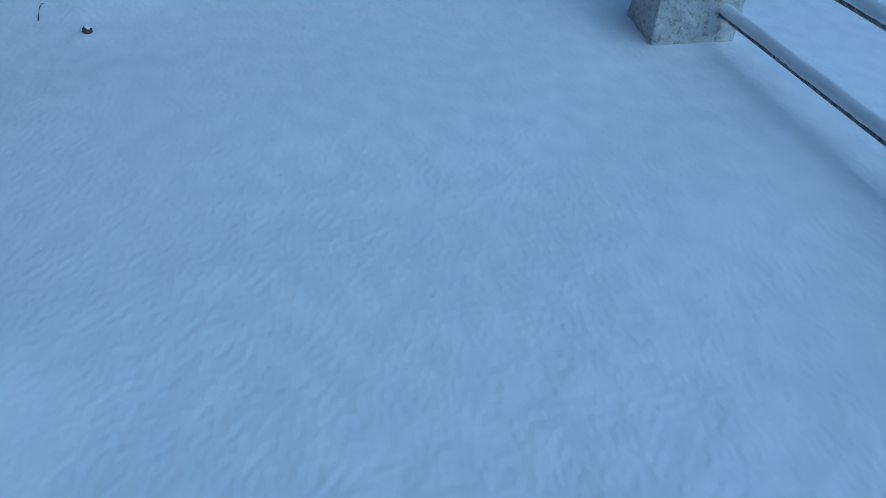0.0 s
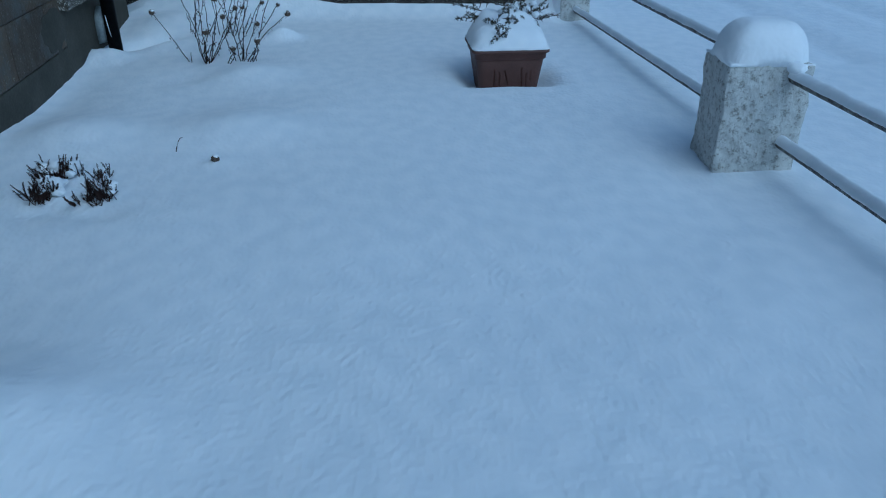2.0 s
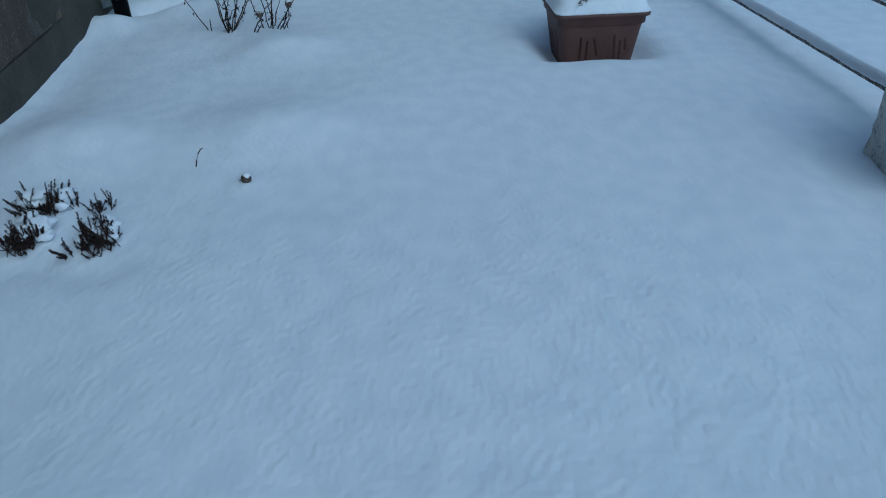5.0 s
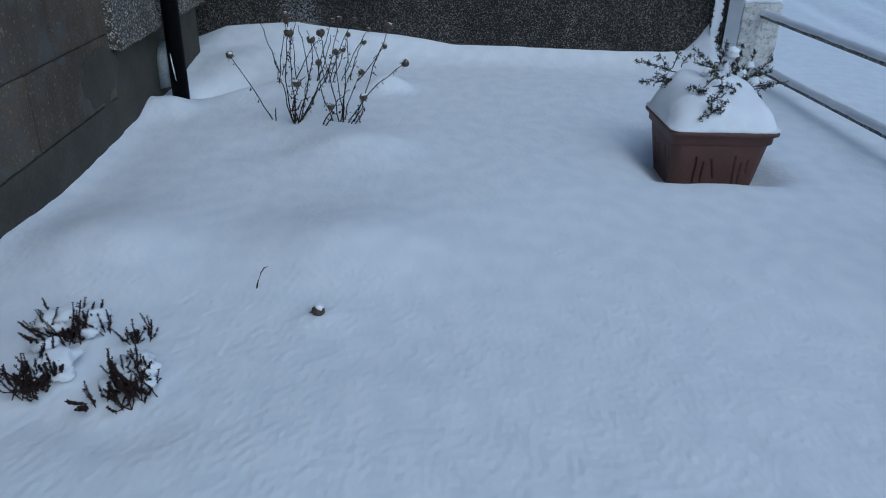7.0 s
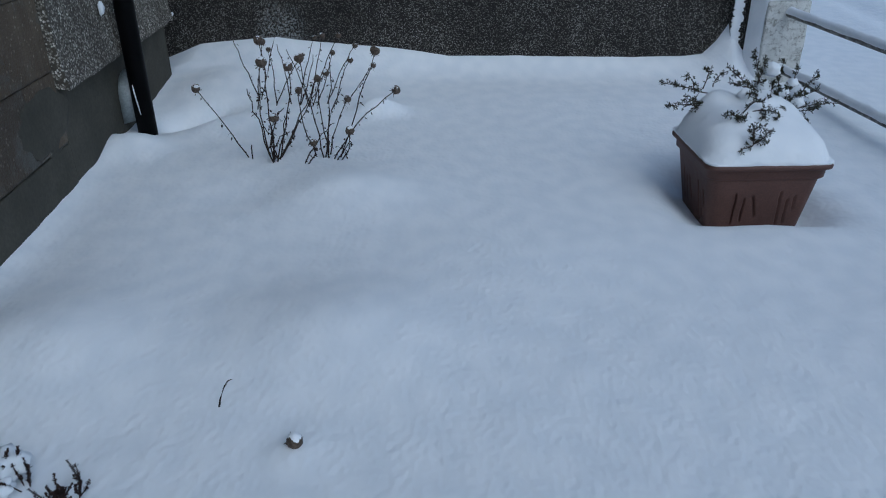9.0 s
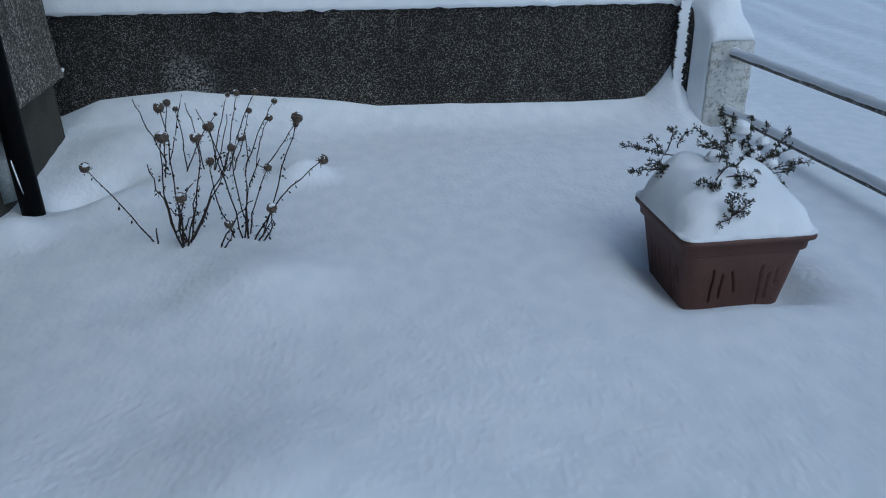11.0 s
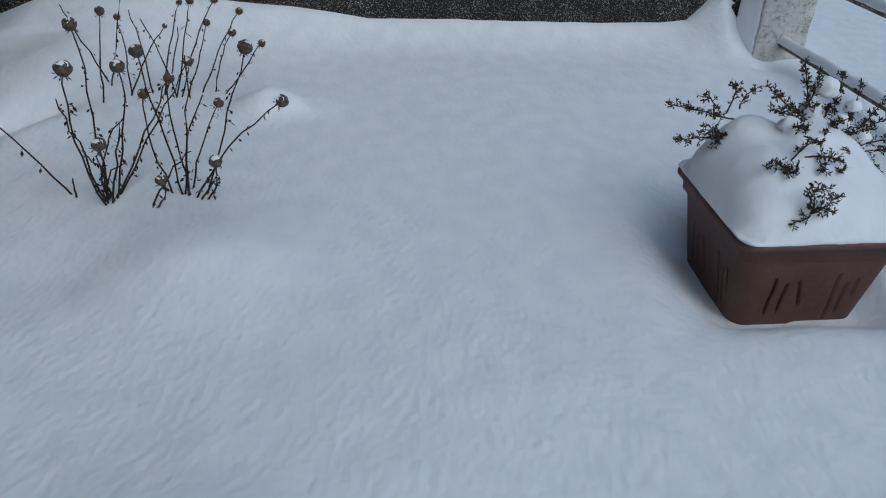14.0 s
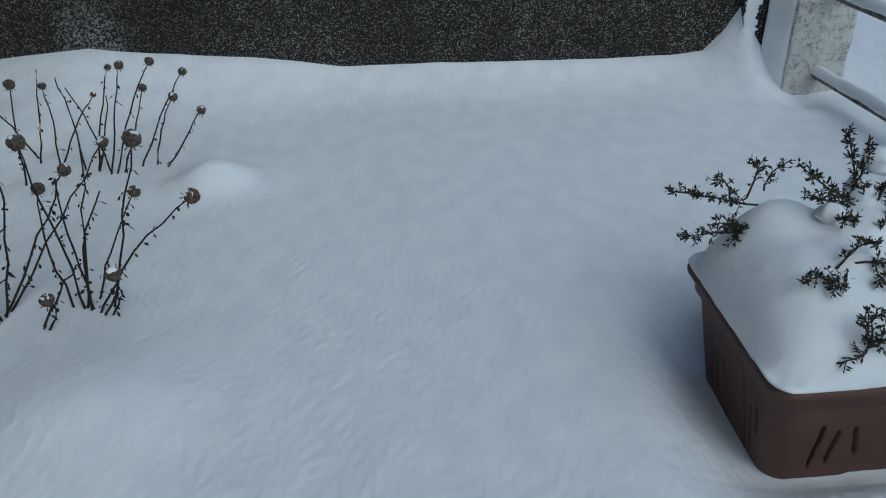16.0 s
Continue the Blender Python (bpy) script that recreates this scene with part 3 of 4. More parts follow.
def build_corner_snow():
    """The heap that runs from the wall's cap over the wall end on to the slim post, melted into one mass."""
    bm = bmesh.new()
    # over the wall end, growing out of the wall's cap
    blob_bm((2.73, 8.13, 0.74), (0.23, 0.17, 0.1), 0.12, 3, 2.0, bm)
    blob_bm((2.84, 8.02, 0.68), (0.16, 0.16, 0.12), 0.12, 3, 5.0, bm)
    blob_bm((2.50, 8.17, 0.735), (0.20, 0.12, 0.06), 0.1, 3, 7.0, bm)
    # the slope down to the post's top
    hull_into(bm, [(x, y, 0.50) for x in (2.737, 3.020) for y in (7.765, 8.12)] + [(2.742, 7.767, 0.535), (3.014, 7.767, 0.535), (2.765, 7.83, 0.635), (2.96, 7.83, 0.605), (2.72, 7.94, 0.755), (2.90, 7.95, 0.735), (2.99, 8.0, 0.65), (2.72, 8.10, 0.80), (2.9, 8.14, 0.79), (2.98, 8.14, 0.69)])
    # blown against the post's side, down to the ground
    hull_into(bm, [(2.683, 7.99, 0.0), (2.74, 7.785, -0.05), (2.77, 7.80, -0.05), (2.73, 7.99, 0.0), (2.683, 7.985, 0.74), (2.742, 7.775, 0.53), (2.78, 7.80, 0.53), (2.74, 7.99, 0.74)])
    bmesh.ops.recalc_face_normals(bm, faces=bm.faces)
    ob = tagged(to_object("snow_blanket", bm, SNOW), "snow heaped over the wall end and the slim post", "snow", "snow on the posts")
    melt = ob.modifiers.new("melt", "REMESH")
    melt.mode, melt.voxel_size, melt.use_smooth_shade = "VOXEL", 0.013, True
    soft = ob.modifiers.new("soft", "SMOOTH")
    soft.factor, soft.iterations = 0.5, 60


build_corner_snow()


def plastered_snow(a, b, z0, z1, seed, thick=0.018, fall=0.0):
    """Snow stuck to an upright face between the plan points a and b."""
    bm = bmesh.new()
    a, b = Vector((*a, 0)), Vector((*b, 0))
    along = (b - a).normalized()
    out = Vector((along.y, -along.x, 0))
    nx, nz = 10, 110
    vs, bs = [], []
    for k in range(nz + 1):
        z = z0 + (z1 - z0) * k / nz
        l = 0.012 * noise.noise(Vector((z * 15, seed, 0))) + 0.022 * noise.noise(Vector((z * 75, seed, 4))) + 0.005 * noise.noise(Vector((z * 160, seed, 2)))
        r = 0.012 * noise.noise(Vector((z * 15, seed + 5, 0))) + 0.022 * noise.noise(Vector((z * 75, seed, 9))) + 0.005 * noise.noise(Vector((z * 160, seed, 7)))
        row = []
        for i in range(nx + 1):
            f = i / nx
            p = (a + along * l).lerp(b + along * r, f)
            lump = 0.004 * noise.noise(Vector((f * 3, z * 14, seed))) + 0.002 * noise.noise(Vector((f * 9, z * 40, seed)))
            row.append((p + out * (0.001 + max(0.0, thick + lump) * math.sin(math.pi * f) ** 0.8), p - out * 0.012, z - fall * f * k / nz))
        vs.append([bm.verts.new((p.x, p.y, z)) for p, _, z in row])
        bs.append([bm.verts.new((p.x, p.y, z)) for _, p, z in row])
    for k in range(nz):
        for i in range(nx):
            bm.faces.new((vs[k][i], vs[k][i + 1], vs[k + 1][i + 1], vs[k + 1][i]))
        bm.faces.new((vs[k][0], vs[k + 1][0], bs[k + 1][0], bs[k][0]))
        bm.faces.new((vs[k + 1][nx], vs[k][nx], bs[k][nx], bs[k + 1][nx]))
    bm.faces.new([*vs[nz], *reversed(bs[nz])])
    bm.faces.new([*reversed(vs[0]), *bs[0]])
    bmesh.ops.recalc_face_normals(bm, faces=bm.faces)
    tagged(to_object("snow_patch", bm, SNOW), "wind-blown snow plastered on the end of the garden wall", "snow", "snow stuck to the wall")


plastered_snow((2.60, 7.981), (2.66, 7.979), 0.05, 0.72, 1.0, 0.003)
plastered_snow((2.722, 7.979), (2.77, 7.977), 0.10, 0.72, 6.0, 0.008)


# ---------------------------------------------------------------- planter with its shrub
POT = pose(2.06, 5.82, 0, 0, 0, 4)
GROOVES = [((-0.67, 0.07), (-0.73, -0.06)), ((-0.455, 0.048), (-0.48, -0.05)), ((-0.24, 0.06), (-0.10, -0.025)), ((0.44, 0.08), (0.58, -0.085)), ((0.67, 0.044), (0.76, -0.06)), ((0.82, 0.06), (0.90, 0.0))]


def seg_dist(p, a, b):
    ax, ay, bx, by = *a, *b
    t = max(0.0, min(1.0, ((p[0] - ax) * (bx - ax) + (p[1] - ay) * (by - ay)) / ((bx - ax) ** 2 + (by - ay) ** 2)))
    return math.hypot(p[0] - ax - t * (bx - ax), p[1] - ay - t * (by - ay))


def square_ring(half, r, n_side=96, n_corner=8):
    """Points round a square with rounded corners; for each: x, y, side, place along the side from -1 to 1."""
    out = []
    for side in range(4):
        c, sn = [(1, 0), (0, 1), (-1, 0), (0, -1)][side]
        rot = lambda x, y: (c * x - sn * y, sn * x + c * y)
        for i in range(n_side):
            a = -1 + 2 * i / n_side
            out.append((*rot(a * (half - r), -half), side, a))
        for i in range(n_corner):
            t = -math.pi / 2 + math.pi / 2 * i / n_corner
            out.append((*rot(half - r + r * math.cos(t), -(half - r) + r * math.sin(t)), side, 9))
    return out


def build_planter():
    pot = thing("planter", "square brown terracotta-look plastic planter with incised grass strokes", "planter", (0, 0, 0))
    pot.matrix_basis = POT
    bm = bmesh.new()
    zs = [-0.22, -0.13] + list(np.arange(-0.11, 0.137, 0.006))
    prof = [(0.172 + 0.052 * (z + 0.22) / 0.36, z, True) for z in zs]
    prof += [(0.228, 0.139, False), (0.235, 0.146, False), (0.237, 0.178, False), (0.246, 0.183, False), (0.253, 0.188, False), (0.254, 0.198, False), (0.250, 0.206, False), (0.235, 0.208, False), (0.228, 0.19, False), (0.22, 0.12, False)]
    rings = []
    for half, z, cut in prof:
        ring = []
        for x, y, side, a in square_ring(half, 0.05 if cut else 0.045):
            k = 0.0
            if cut and a != 9:
                wav = 0.004 * noise.noise(Vector((side * 3.1, a * 2, z * 14)))
                d = min(seg_dist((a * 0.2 + wav, z), (p[0] * 0.2, p[1]), (q[0] * 0.2, q[1])) for p, q in GROOVES)
                k = 0.013 * math.exp(-(d / 0.0046) ** 2) - 0.0012 * noise.noise(Vector((a * 5, side, z * 30)))
            m = 1 - k / half
            ring.append(bm.verts.new((x * m, y * m, z)))
        rings.append(ring)
    n = len(rings[0])
    for r0, r1 in zip(rings, rings[1:]):
        for j in range(n):
            bm.faces.new((r0[j], r0[(j + 1) % n], r1[(j + 1) % n], r1[j]))
    bm.faces.new(list(reversed(rings[0])))
    part("body", bm, TERRACOTTA, pot)
    bm = bmesh.new()
    bm.faces.new([bm.verts.new((x, y, 0.15)) for x, y, _, _ in square_ring(0.224, 0.04, 8, 4)])
    part("soil", bm, SOIL, pot, "dark potting soil")


build_planter()


def pot_snow(x, y):
    """Height of the snow on the planter, in its own axes."""
    r = min(1.0, ((abs(x) / 0.251) ** 5 + (abs(y) / 0.251) ** 5) ** 0.2)
    z = 0.216 + 0.092 * max(0.0, 1 - r ** 5) ** 0.5 + 0.034 * max(0.0, 1 - r ** 2)
    for bx, by, sx, h in ((-0.12, 0.16, 0.075, 0.07), (0.03, 0.09, 0.09, 0.05), (0.1, 0.16, 0.05, 0.05), (0.0, -0.05, 0.09, 0.025), (-0.05, 0.17, 0.05, 0.03), (-0.14, -0.02, 0.1, 0.028), (0.15, 0.06, 0.12, 0.045)):
        z += h * math.exp(-((x - bx) ** 2 + (y - by) ** 2) / sx ** 2)
    return z + 0.006 * noise.noise(Vector((x * 14, y * 14, 2))) + 0.003 * noise.noise(Vector((x * 40, y * 40, 2)))


def build_pot_snow():
    cap = thing("snow_mound", "rounded mound of snow filling the brown planter", "snow", (0, 0, 0))
    cap.matrix_basis = POT
    bm = bmesh.new()
    rings = []
    for k in (1.0, 0.985, 0.96, 0.92, 0.87, 0.8, 0.72, 0.63, 0.54, 0.45, 0.36, 0.27, 0.18, 0.09):
        rings.append([bm.verts.new((x * k, y * k, pot_snow(x * k, y * k))) for x, y, _, _ in square_ring(0.2545, 0.045, 24, 6)])
    n = len(rings[0])
    skirt = [bm.verts.new((v.co.x * 0.87, v.co.y * 0.87, 0.17)) for v in rings[0]]
    for v in rings[0]:
        v.co.z = 0.2115 + 0.004 * noise.noise(v.co * 40)
    rings.insert(0, skirt)
    for r0, r1 in zip(rings, rings[1:]):
        for j in range(n):
            bm.faces.new((r0[j], r0[(j + 1) % n], r1[(j + 1) % n], r1[j]))
    bm.faces.new(rings[-1])
    part("snow", bm, SNOW, cap)


build_pot_snow()


def leaf_into(bm, at, way, side, length, width):
    """A small pointed leaf, folded along its middle."""
    up = way.cross(side).normalized()
    tip, mid = at + way * length, at + way * length * 0.45 - up * width * 0.25
    l, r = at + way * length * 0.5 + side * width, at + way * length * 0.5 - side * width
    v = [bm.verts.new(p) for p in (at, l, tip, mid, r)]
    bm.faces.new((v[0], v[3], v[2], v[1]))
    bm.faces.new((v[0], v[4], v[2], v[3]))


def rand_dir():
    return Vector((random.gauss(0, 1), random.gauss(0, 1), random.gauss(0, 1))).normalized()


def bent(a, b, n, sag, rnd):
    """Points from a to b, bent by sag and shaken by rnd."""
    a, b = Vector(a), Vector(b)
    off = rand_dir() * rnd
    return [a.lerp(b, k / n) + Vector((0, 0, sag)) * 4 * (k / n) * (1 - k / n) + off * 4 * (k / n) * (1 - k / n) + rand_dir() * rnd * 0.25 * (0 < k < n) for k in range(n + 1)]


def build_shrub():
    shrub = thing("shrub", "small-leaved thorny evergreen shrub poking out of the planter's snow", "shrub", (2.08, 5.9, 0.25))
    o = Vector(shrub.location)
    # root and tip of each branch
    branches = [((1.92, 5.99, 0.38), (1.707, 5.98, 0.428), 1.3), ((1.85, 5.985, 0.40), (1.80, 5.97, 0.455), 1.0), ((1.89, 5.99, 0.40), (1.90, 6.0, 0.478), 1.1), ((1.94, 6.02, 0.40), (1.998, 6.05, 0.46), 0.8),
                ((1.92, 5.95, 0.33), (1.733, 5.92, 0.343), 1.4), ((1.90, 5.95, 0.335), (1.80, 5.92, 0.375), 1.3), ((1.91, 5.94, 0.33), (1.84, 5.91, 0.335), 1.5),
                ((2.12, 5.93, 0.36), (2.074, 5.98, 0.562), 1.5), ((2.11, 5.93, 0.40), (1.967, 5.93, 0.503), 1.3), ((2.10, 5.92, 0.38), (1.955, 5.88, 0.454), 1.3), ((2.11, 5.9, 0.37), (2.03, 5.85, 0.415), 1.3), ((2.10, 5.95, 0.43), (2.12, 5.97, 0.53), 1.1),
                ((2.19, 5.92, 0.34), (2.21, 6.0, 0.525), 1.3), ((2.20, 5.92, 0.34), (2.27, 6.0, 0.49), 1.2), ((2.20, 5.9, 0.34), (2.352, 5.97, 0.475), 1.0), ((2.21, 5.9, 0.34), (2.34, 5.93, 0.41), 1.4), ((2.21, 5.88, 0.33), (2.43, 5.9, 0.362), 1.2),
                ((2.22, 5.87, 0.32), (2.308, 5.83, 0.361), 1.3), ((2.21, 5.86, 0.31), (2.274, 5.80, 0.325), 1.2), ((2.15, 5.92, 0.36), (2.18, 5.86, 0.44), 1.4), ((2.17, 5.9, 0.35), (2.25, 5.86, 0.41), 1.4), ((2.16, 5.94, 0.38), (2.17, 5.93, 0.47), 1.3), ((2.14, 5.9, 0.36), (2.12, 5.84, 0.41), 1.4),
                ((2.16, 5.86, 0.33), (2.161, 5.80, 0.365), 1.3), ((1.987, 5.741, 0.365), (2.062, 5.761, 0.409), 1.3), ((2.026, 5.751, 0.370), (2.114, 5.731, 0.370), 1.2), ((2.021, 5.712, 0.333), (1.907, 5.697, 0.365), 1.5), ((2.016, 5.712, 0.333), (1.958, 5.682, 0.355), 1.4),
                ((2.075, 5.707, 0.331), (2.113, 5.692, 0.350), 1.3), ((2.075, 5.707, 0.331), (2.046, 5.692, 0.350), 1.2), ((1.993, 5.587, 0.283), (1.942, 5.568, 0.269), 0.7), ((1.993, 5.587, 0.288), (2.042, 5.578, 0.345), 1.3), ((1.993, 5.587, 0.288), (1.980, 5.597, 0.345), 1.4), ((1.993, 5.587, 0.288), (2.038, 5.568, 0.302), 1.2), ((1.990, 5.597, 0.297), (2.014, 5.597, 0.350), 1.2)]
    for root, tip, dense in branches:
        pts = [p - o for p in bent(root, tip, 6, 0.008, 0.012)]
        pts[-1] = Vector(tip) - o
        wood = tube_bm(pts, [0.0028 - 0.0015 * k / 6 for k in range(7)], 5)
        leaves = bmesh.new()
        length = (pts[-1] - pts[0]).length
        for k in range(int(length / 0.0085 * dense) + 4):
            f = random.uniform(0.12, 1.0)
            i = min(5, int(f * 6))
            at = pts[i].lerp(pts[i + 1], f * 6 - i)
            axis = (pts[i + 1] - pts[i]).normalized()
            way = (axis * 0.8 + rand_dir() * 0.9 + Vector((0, 0, 0.25))).normalized()
            sl = random.uniform(0.01, 0.036) * (1.15 - 0.5 * f)
            end = at + way * sl
            tube_bm([at, at.lerp(end, 0.5) + rand_dir() * 0.002, end], [0.0013, 0.001, 0.0006], 4, wood)
            for q in range(random.randint(4, 7)):
                g = random.uniform(0.25, 1.0)
                lw = (way * 0.7 + rand_dir()).normalized()
                leaf_into(leaves, at.lerp(end, g), lw, lw.cross(rand_dir()).normalized(), random.uniform(0.009, 0.0155), random.uniform(0.0019, 0.0029))
        b = part("branch", wood, TWIG, shrub)
        part("leaves", leaves, LEAF, b, "small narrow olive-green leaves", False)
    for c, r in (((2.162, 5.985, 0.485), 0.036), ((2.25, 5.97, 0.43), 0.024), ((2.20, 5.93, 0.40), 0.028), ((2.26, 5.9, 0.37), 0.024), ((2.08, 5.87, 0.36), 0.04), ((2.04, 5.9, 0.40), 0.03), ((2.13, 5.97, 0.42), 0.034), ((2.2, 5.85, 0.345), 0.024)):
        tagged(to_object("snow_clump", blob_bm(c, (r, r, r * 0.85), 0.3, 3, c[0] * 9), SNOW), "clump of snow caught in the shrub's twigs", "snow", "snow in the shrub")


build_shrub()


# ---------------------------------------------------------------- dried flowers
def seed_head_bm(at, axis, r, snowy=1.0):
    """A dry seed head: a ribbed cup with ragged bracts and a dab of snow on its top."""
    bm = bmesh.new()
    axis = axis.normalized()
    q = Vector((0, 0, 1)).rotation_difference(axis).to_matrix().to_4x4()
    lathe_bm([(r * 0.18, -r * 0.9), (r * 0.62, -r * 0.75), (r * 0.98, -r * 0.25), (r * 1.0, r * 0.2), (r * 0.86, r * 0.55), (r * 0.5, r * 0.84), (r * 0.1, r * 0.92)], 12, bm)
    for v in bm.verts:
        k = 1 + 0.16 * noise.noise(v.co * (3.5 / r) + Vector((at.x * 90, at.y * 90, 0)))
        v.co *= k
    for j in range(9):
        t = 2 * math.pi * j / 9 + random.uniform(-0.3, 0.3)
        d = Vector((math.cos(t), math.sin(t), -0.45 + random.uniform(-0.4, 0.5))).normalized()
        leaf_into(bm, Vector((math.cos(t) * r * 0.55, math.sin(t) * r * 0.55, -r * 0.75)), d, d.cross(Vector((0, 0, 1))).normalized(), r * random.uniform(0.5, 0.95), r * 0.12)
    bmesh.ops.transform(bm, matrix=Matrix.Translation(at) @ q, verts=bm.verts)
    first = len(bm.faces)
    blob_bm(at + Vector((random.uniform(-0.15, 0.15) * r, random.uniform(-0.15, 0.15) * r, r * 0.4)), (r * 0.93 * snowy, r * 0.93 * snowy, r * 0.72 * snowy), 0.45, 2, at.x * 50, bm, 3.0)
    bm.faces.ensure_lookup_table()
    for f in bm.faces[first:]:
        f.material_index = 1
    return bm


def stem_with_head(plant, base, head, r, lean=0.034, leafy=1.0):
    o = Vector(plant.location)
    base, head = Vector(base), Vector(head)
    base.z = snow_height(base.x, base.y) - 0.03
    pts = bent(base, head, 8, 0.0, lean)
    pts = [p + Vector((0, 0, 0.02 * math.sin(math.pi * k / 8))) - o for k, p in enumerate(pts)]
    bm = tube_bm(pts, [0.0037 - 0.0017 * k / 8 for k in range(9)], 6)
    length = (head - base).length
    for k in range(int(length / 0.028 * leafy)):
        f = random.uniform(0.12, 0.92)
        i = min(7, int(f * 8))
        at = pts[i].lerp(pts[i + 1], f * 8 - i)
        d = (rand_dir() + Vector((0, 0, -0.4))).normalized()
        s = d.cross(rand_dir()).normalized()
        ln = random.uniform(0.009, 0.027)
        mid = at + d * ln * 0.5 + Vector((0, 0, ln * 0.2))
        tube_bm([at, mid], [0.0008, 0.0006], 4, bm)
        d2 = (d + Vector((0, 0, -1.1)) + rand_dir() * 0.5).normalized()
        leaf_into(bm, mid, d2, d2.cross(rand_dir()).normalized(), ln * 0.9, random.uniform(0.003, 0.006))
    st = part("stem", bm, STEM, plant)
    if r:
        part("seed_head", seed_head_bm(pts[-1], pts[-1] - pts[-2], r * 1.2, 0.8), [SEED, SNOW], st, "pale brown dry seed head dabbed with snow")


def build_flowers():
    front = thing("dried_flower", "tall dried flower stalks with snow-dabbed seed heads", "dried flower", (-0.05, 6.08, 0.03), "dried flowers in the bed")
    b = (-0.05, 6.15, 0)
    for head, r in (((-0.114, 6.316, 0.541), 0.019), ((-0.016, 6.0, 0.507), 0.021), ((0.034, 6.245, 0.432), 0.019), ((-0.018, 6.107, 0.226), 0.019), ((0.135, 6.40, 0.34), 0.016), ((0.114, 6.70, 0.30), 0.016)):
        stem_with_head(front, (b[0] + random.uniform(-0.02, 0.02), b[1] + random.uniform(-0.02, 0.02), 0), head, r)
    for tip in ((-0.16, 6.2, 0.34), (0.06, 6.15, 0.30), (-0.02, 6.3, 0.22), (0.04, 6.14, 0.15), (-0.09, 6.14, 0.17)):
        stem_with_head(front, (b[0] + random.uniform(-0.02, 0.02), b[1], 0), tip, 0)
    mid = thing("dried_flower", "leaning dried flower stalks with curled leaves and seed heads", "dried flower", (0.2, 6.13, 0.03), "dried flowers in the bed")
    for base, head, r in (((0.19, 6.19), (0.068, 6.335, 0.453), 0.02), ((0.17, 6.19), (0.029, 6.423, 0.274), 0.016), ((0.25, 6.21), (0.463, 6.151, 0.527), 0.019), ((0.22, 6.17), (0.541, 6.236, 0.327), 0.018),
                          ((0.2, 6.22), (0.253, 6.53, 0.203), 0.016), ((0.24, 6.17), (0.330, 6.128, 0.162), 0.018), ((0.09, 6.11), (0.163, 6.081, 0.116), 0.016)):
        stem_with_head(mid, (*base, 0), head, r, 0.03)
    for base, tip in (((0.2, 6.19), (0.27, 6.3, 0.32)), ((0.1, 6.10), (0.26, 6.12, 0.2)), ((0.22, 6.19), (0.16, 6.3, 0.36)), ((0.25, 6.17), (0.33, 6.1, 0.12)), ((0.18, 6.20), (0.2, 6.4, 0.42))):
        stem_with_head(mid, (*base, 0), tip, 0, 0.03)
    lone = thing("dried_flower", "single bent dried flower stalk leaning towards the wall", "dried flower", (-0.18, 6.15, 0.03), "dried flowers in the bed")
    stem_with_head(lone, (-0.183, 6.21, 0), (-0.367, 6.104, 0.364), 0.017, 0.01, 0.6)
    stem_with_head(lone, (-0.17, 6.18, 0), (-0.165, 6.18, 0.07), 0, 0.004, 0)
    back = thing("dried_flower", "thin dried flower stalks standing near the garden wall", "dried flower", (-0.1, 7.1, 0.05), "dried flowers in the bed")
    for base, head, r in (((-0.38, 7.01), (-0.296, 6.99, 0.405), 0.016), ((-0.29, 7.1), (-0.351, 7.284, 0.302), 0.013), ((-0.16, 7.13), (-0.049, 7.224, 0.385), 0.011), ((-0.1, 7.1), (0.002, 7.206, 0.397), 0.015),
                          ((-0.08, 7.1), (0.08, 7.3, 0.38), 0.015), ((-0.06, 7.1), (0.041, 7.273, 0.286), 0.014), ((0.057, 7.17), (0.141, 7.295, 0.238), 0.016), ((0.0, 7.15), (0.156, 7.415, 0.301), 0.014), ((0.09, 7.16), (0.31, 7.1, 0.25), 0.014), ((-0.3, 7.1), (-0.12, 7.2, 0.29), 0.009)):
        stem_with_head(back, (*base, 0), head, r, 0.02, 0.5)
    for base, tip in (((-0.41, 7.2), (-0.25, 7.1, 0.42)), ((-0.2, 7.14), (-0.3, 7.3, 0.33)), ((-0.08, 7.1), (-0.22, 7.2, 0.32)), ((-0.16, 7.13), (-0.05, 7.15, 0.3)), ((-0.42, 7.24), (-0.5, 7.1, 0.4))):
        stem_with_head(back, (*base, 0), tip, 0, 0.02, 0.4)


build_flowers()


def build_fallen():
    p = Vector((0.517, 4.15, 0))
    p.z = snow_height(p.x, p.y) + 0.012
    tagged(to_object("seed_head", seed_head_bm(p, Vector((0.5, -0.8, 0.6)), 0.0195, 0.95), [SEED, SNOW]), "dry brown seed head lying on the snow", "seed head")
    z = snow_height(0.29, 4.26)
    bm = tube_bm([(0.283, 4.28, z - 0.02), (0.290, 4.292, z + 0.02), (0.300, 4.302, z + 0.05), (0.308, 4.315, z + 0.062), (0.318, 4.32, z + 0.064)], [0.0026, 0.0024, 0.002, 0.0018, 0.0012], 6)
    tagged(to_object("twig", bm, STEM), "thin bent dry stalk sticking out of the snow", "twig")


build_fallen()


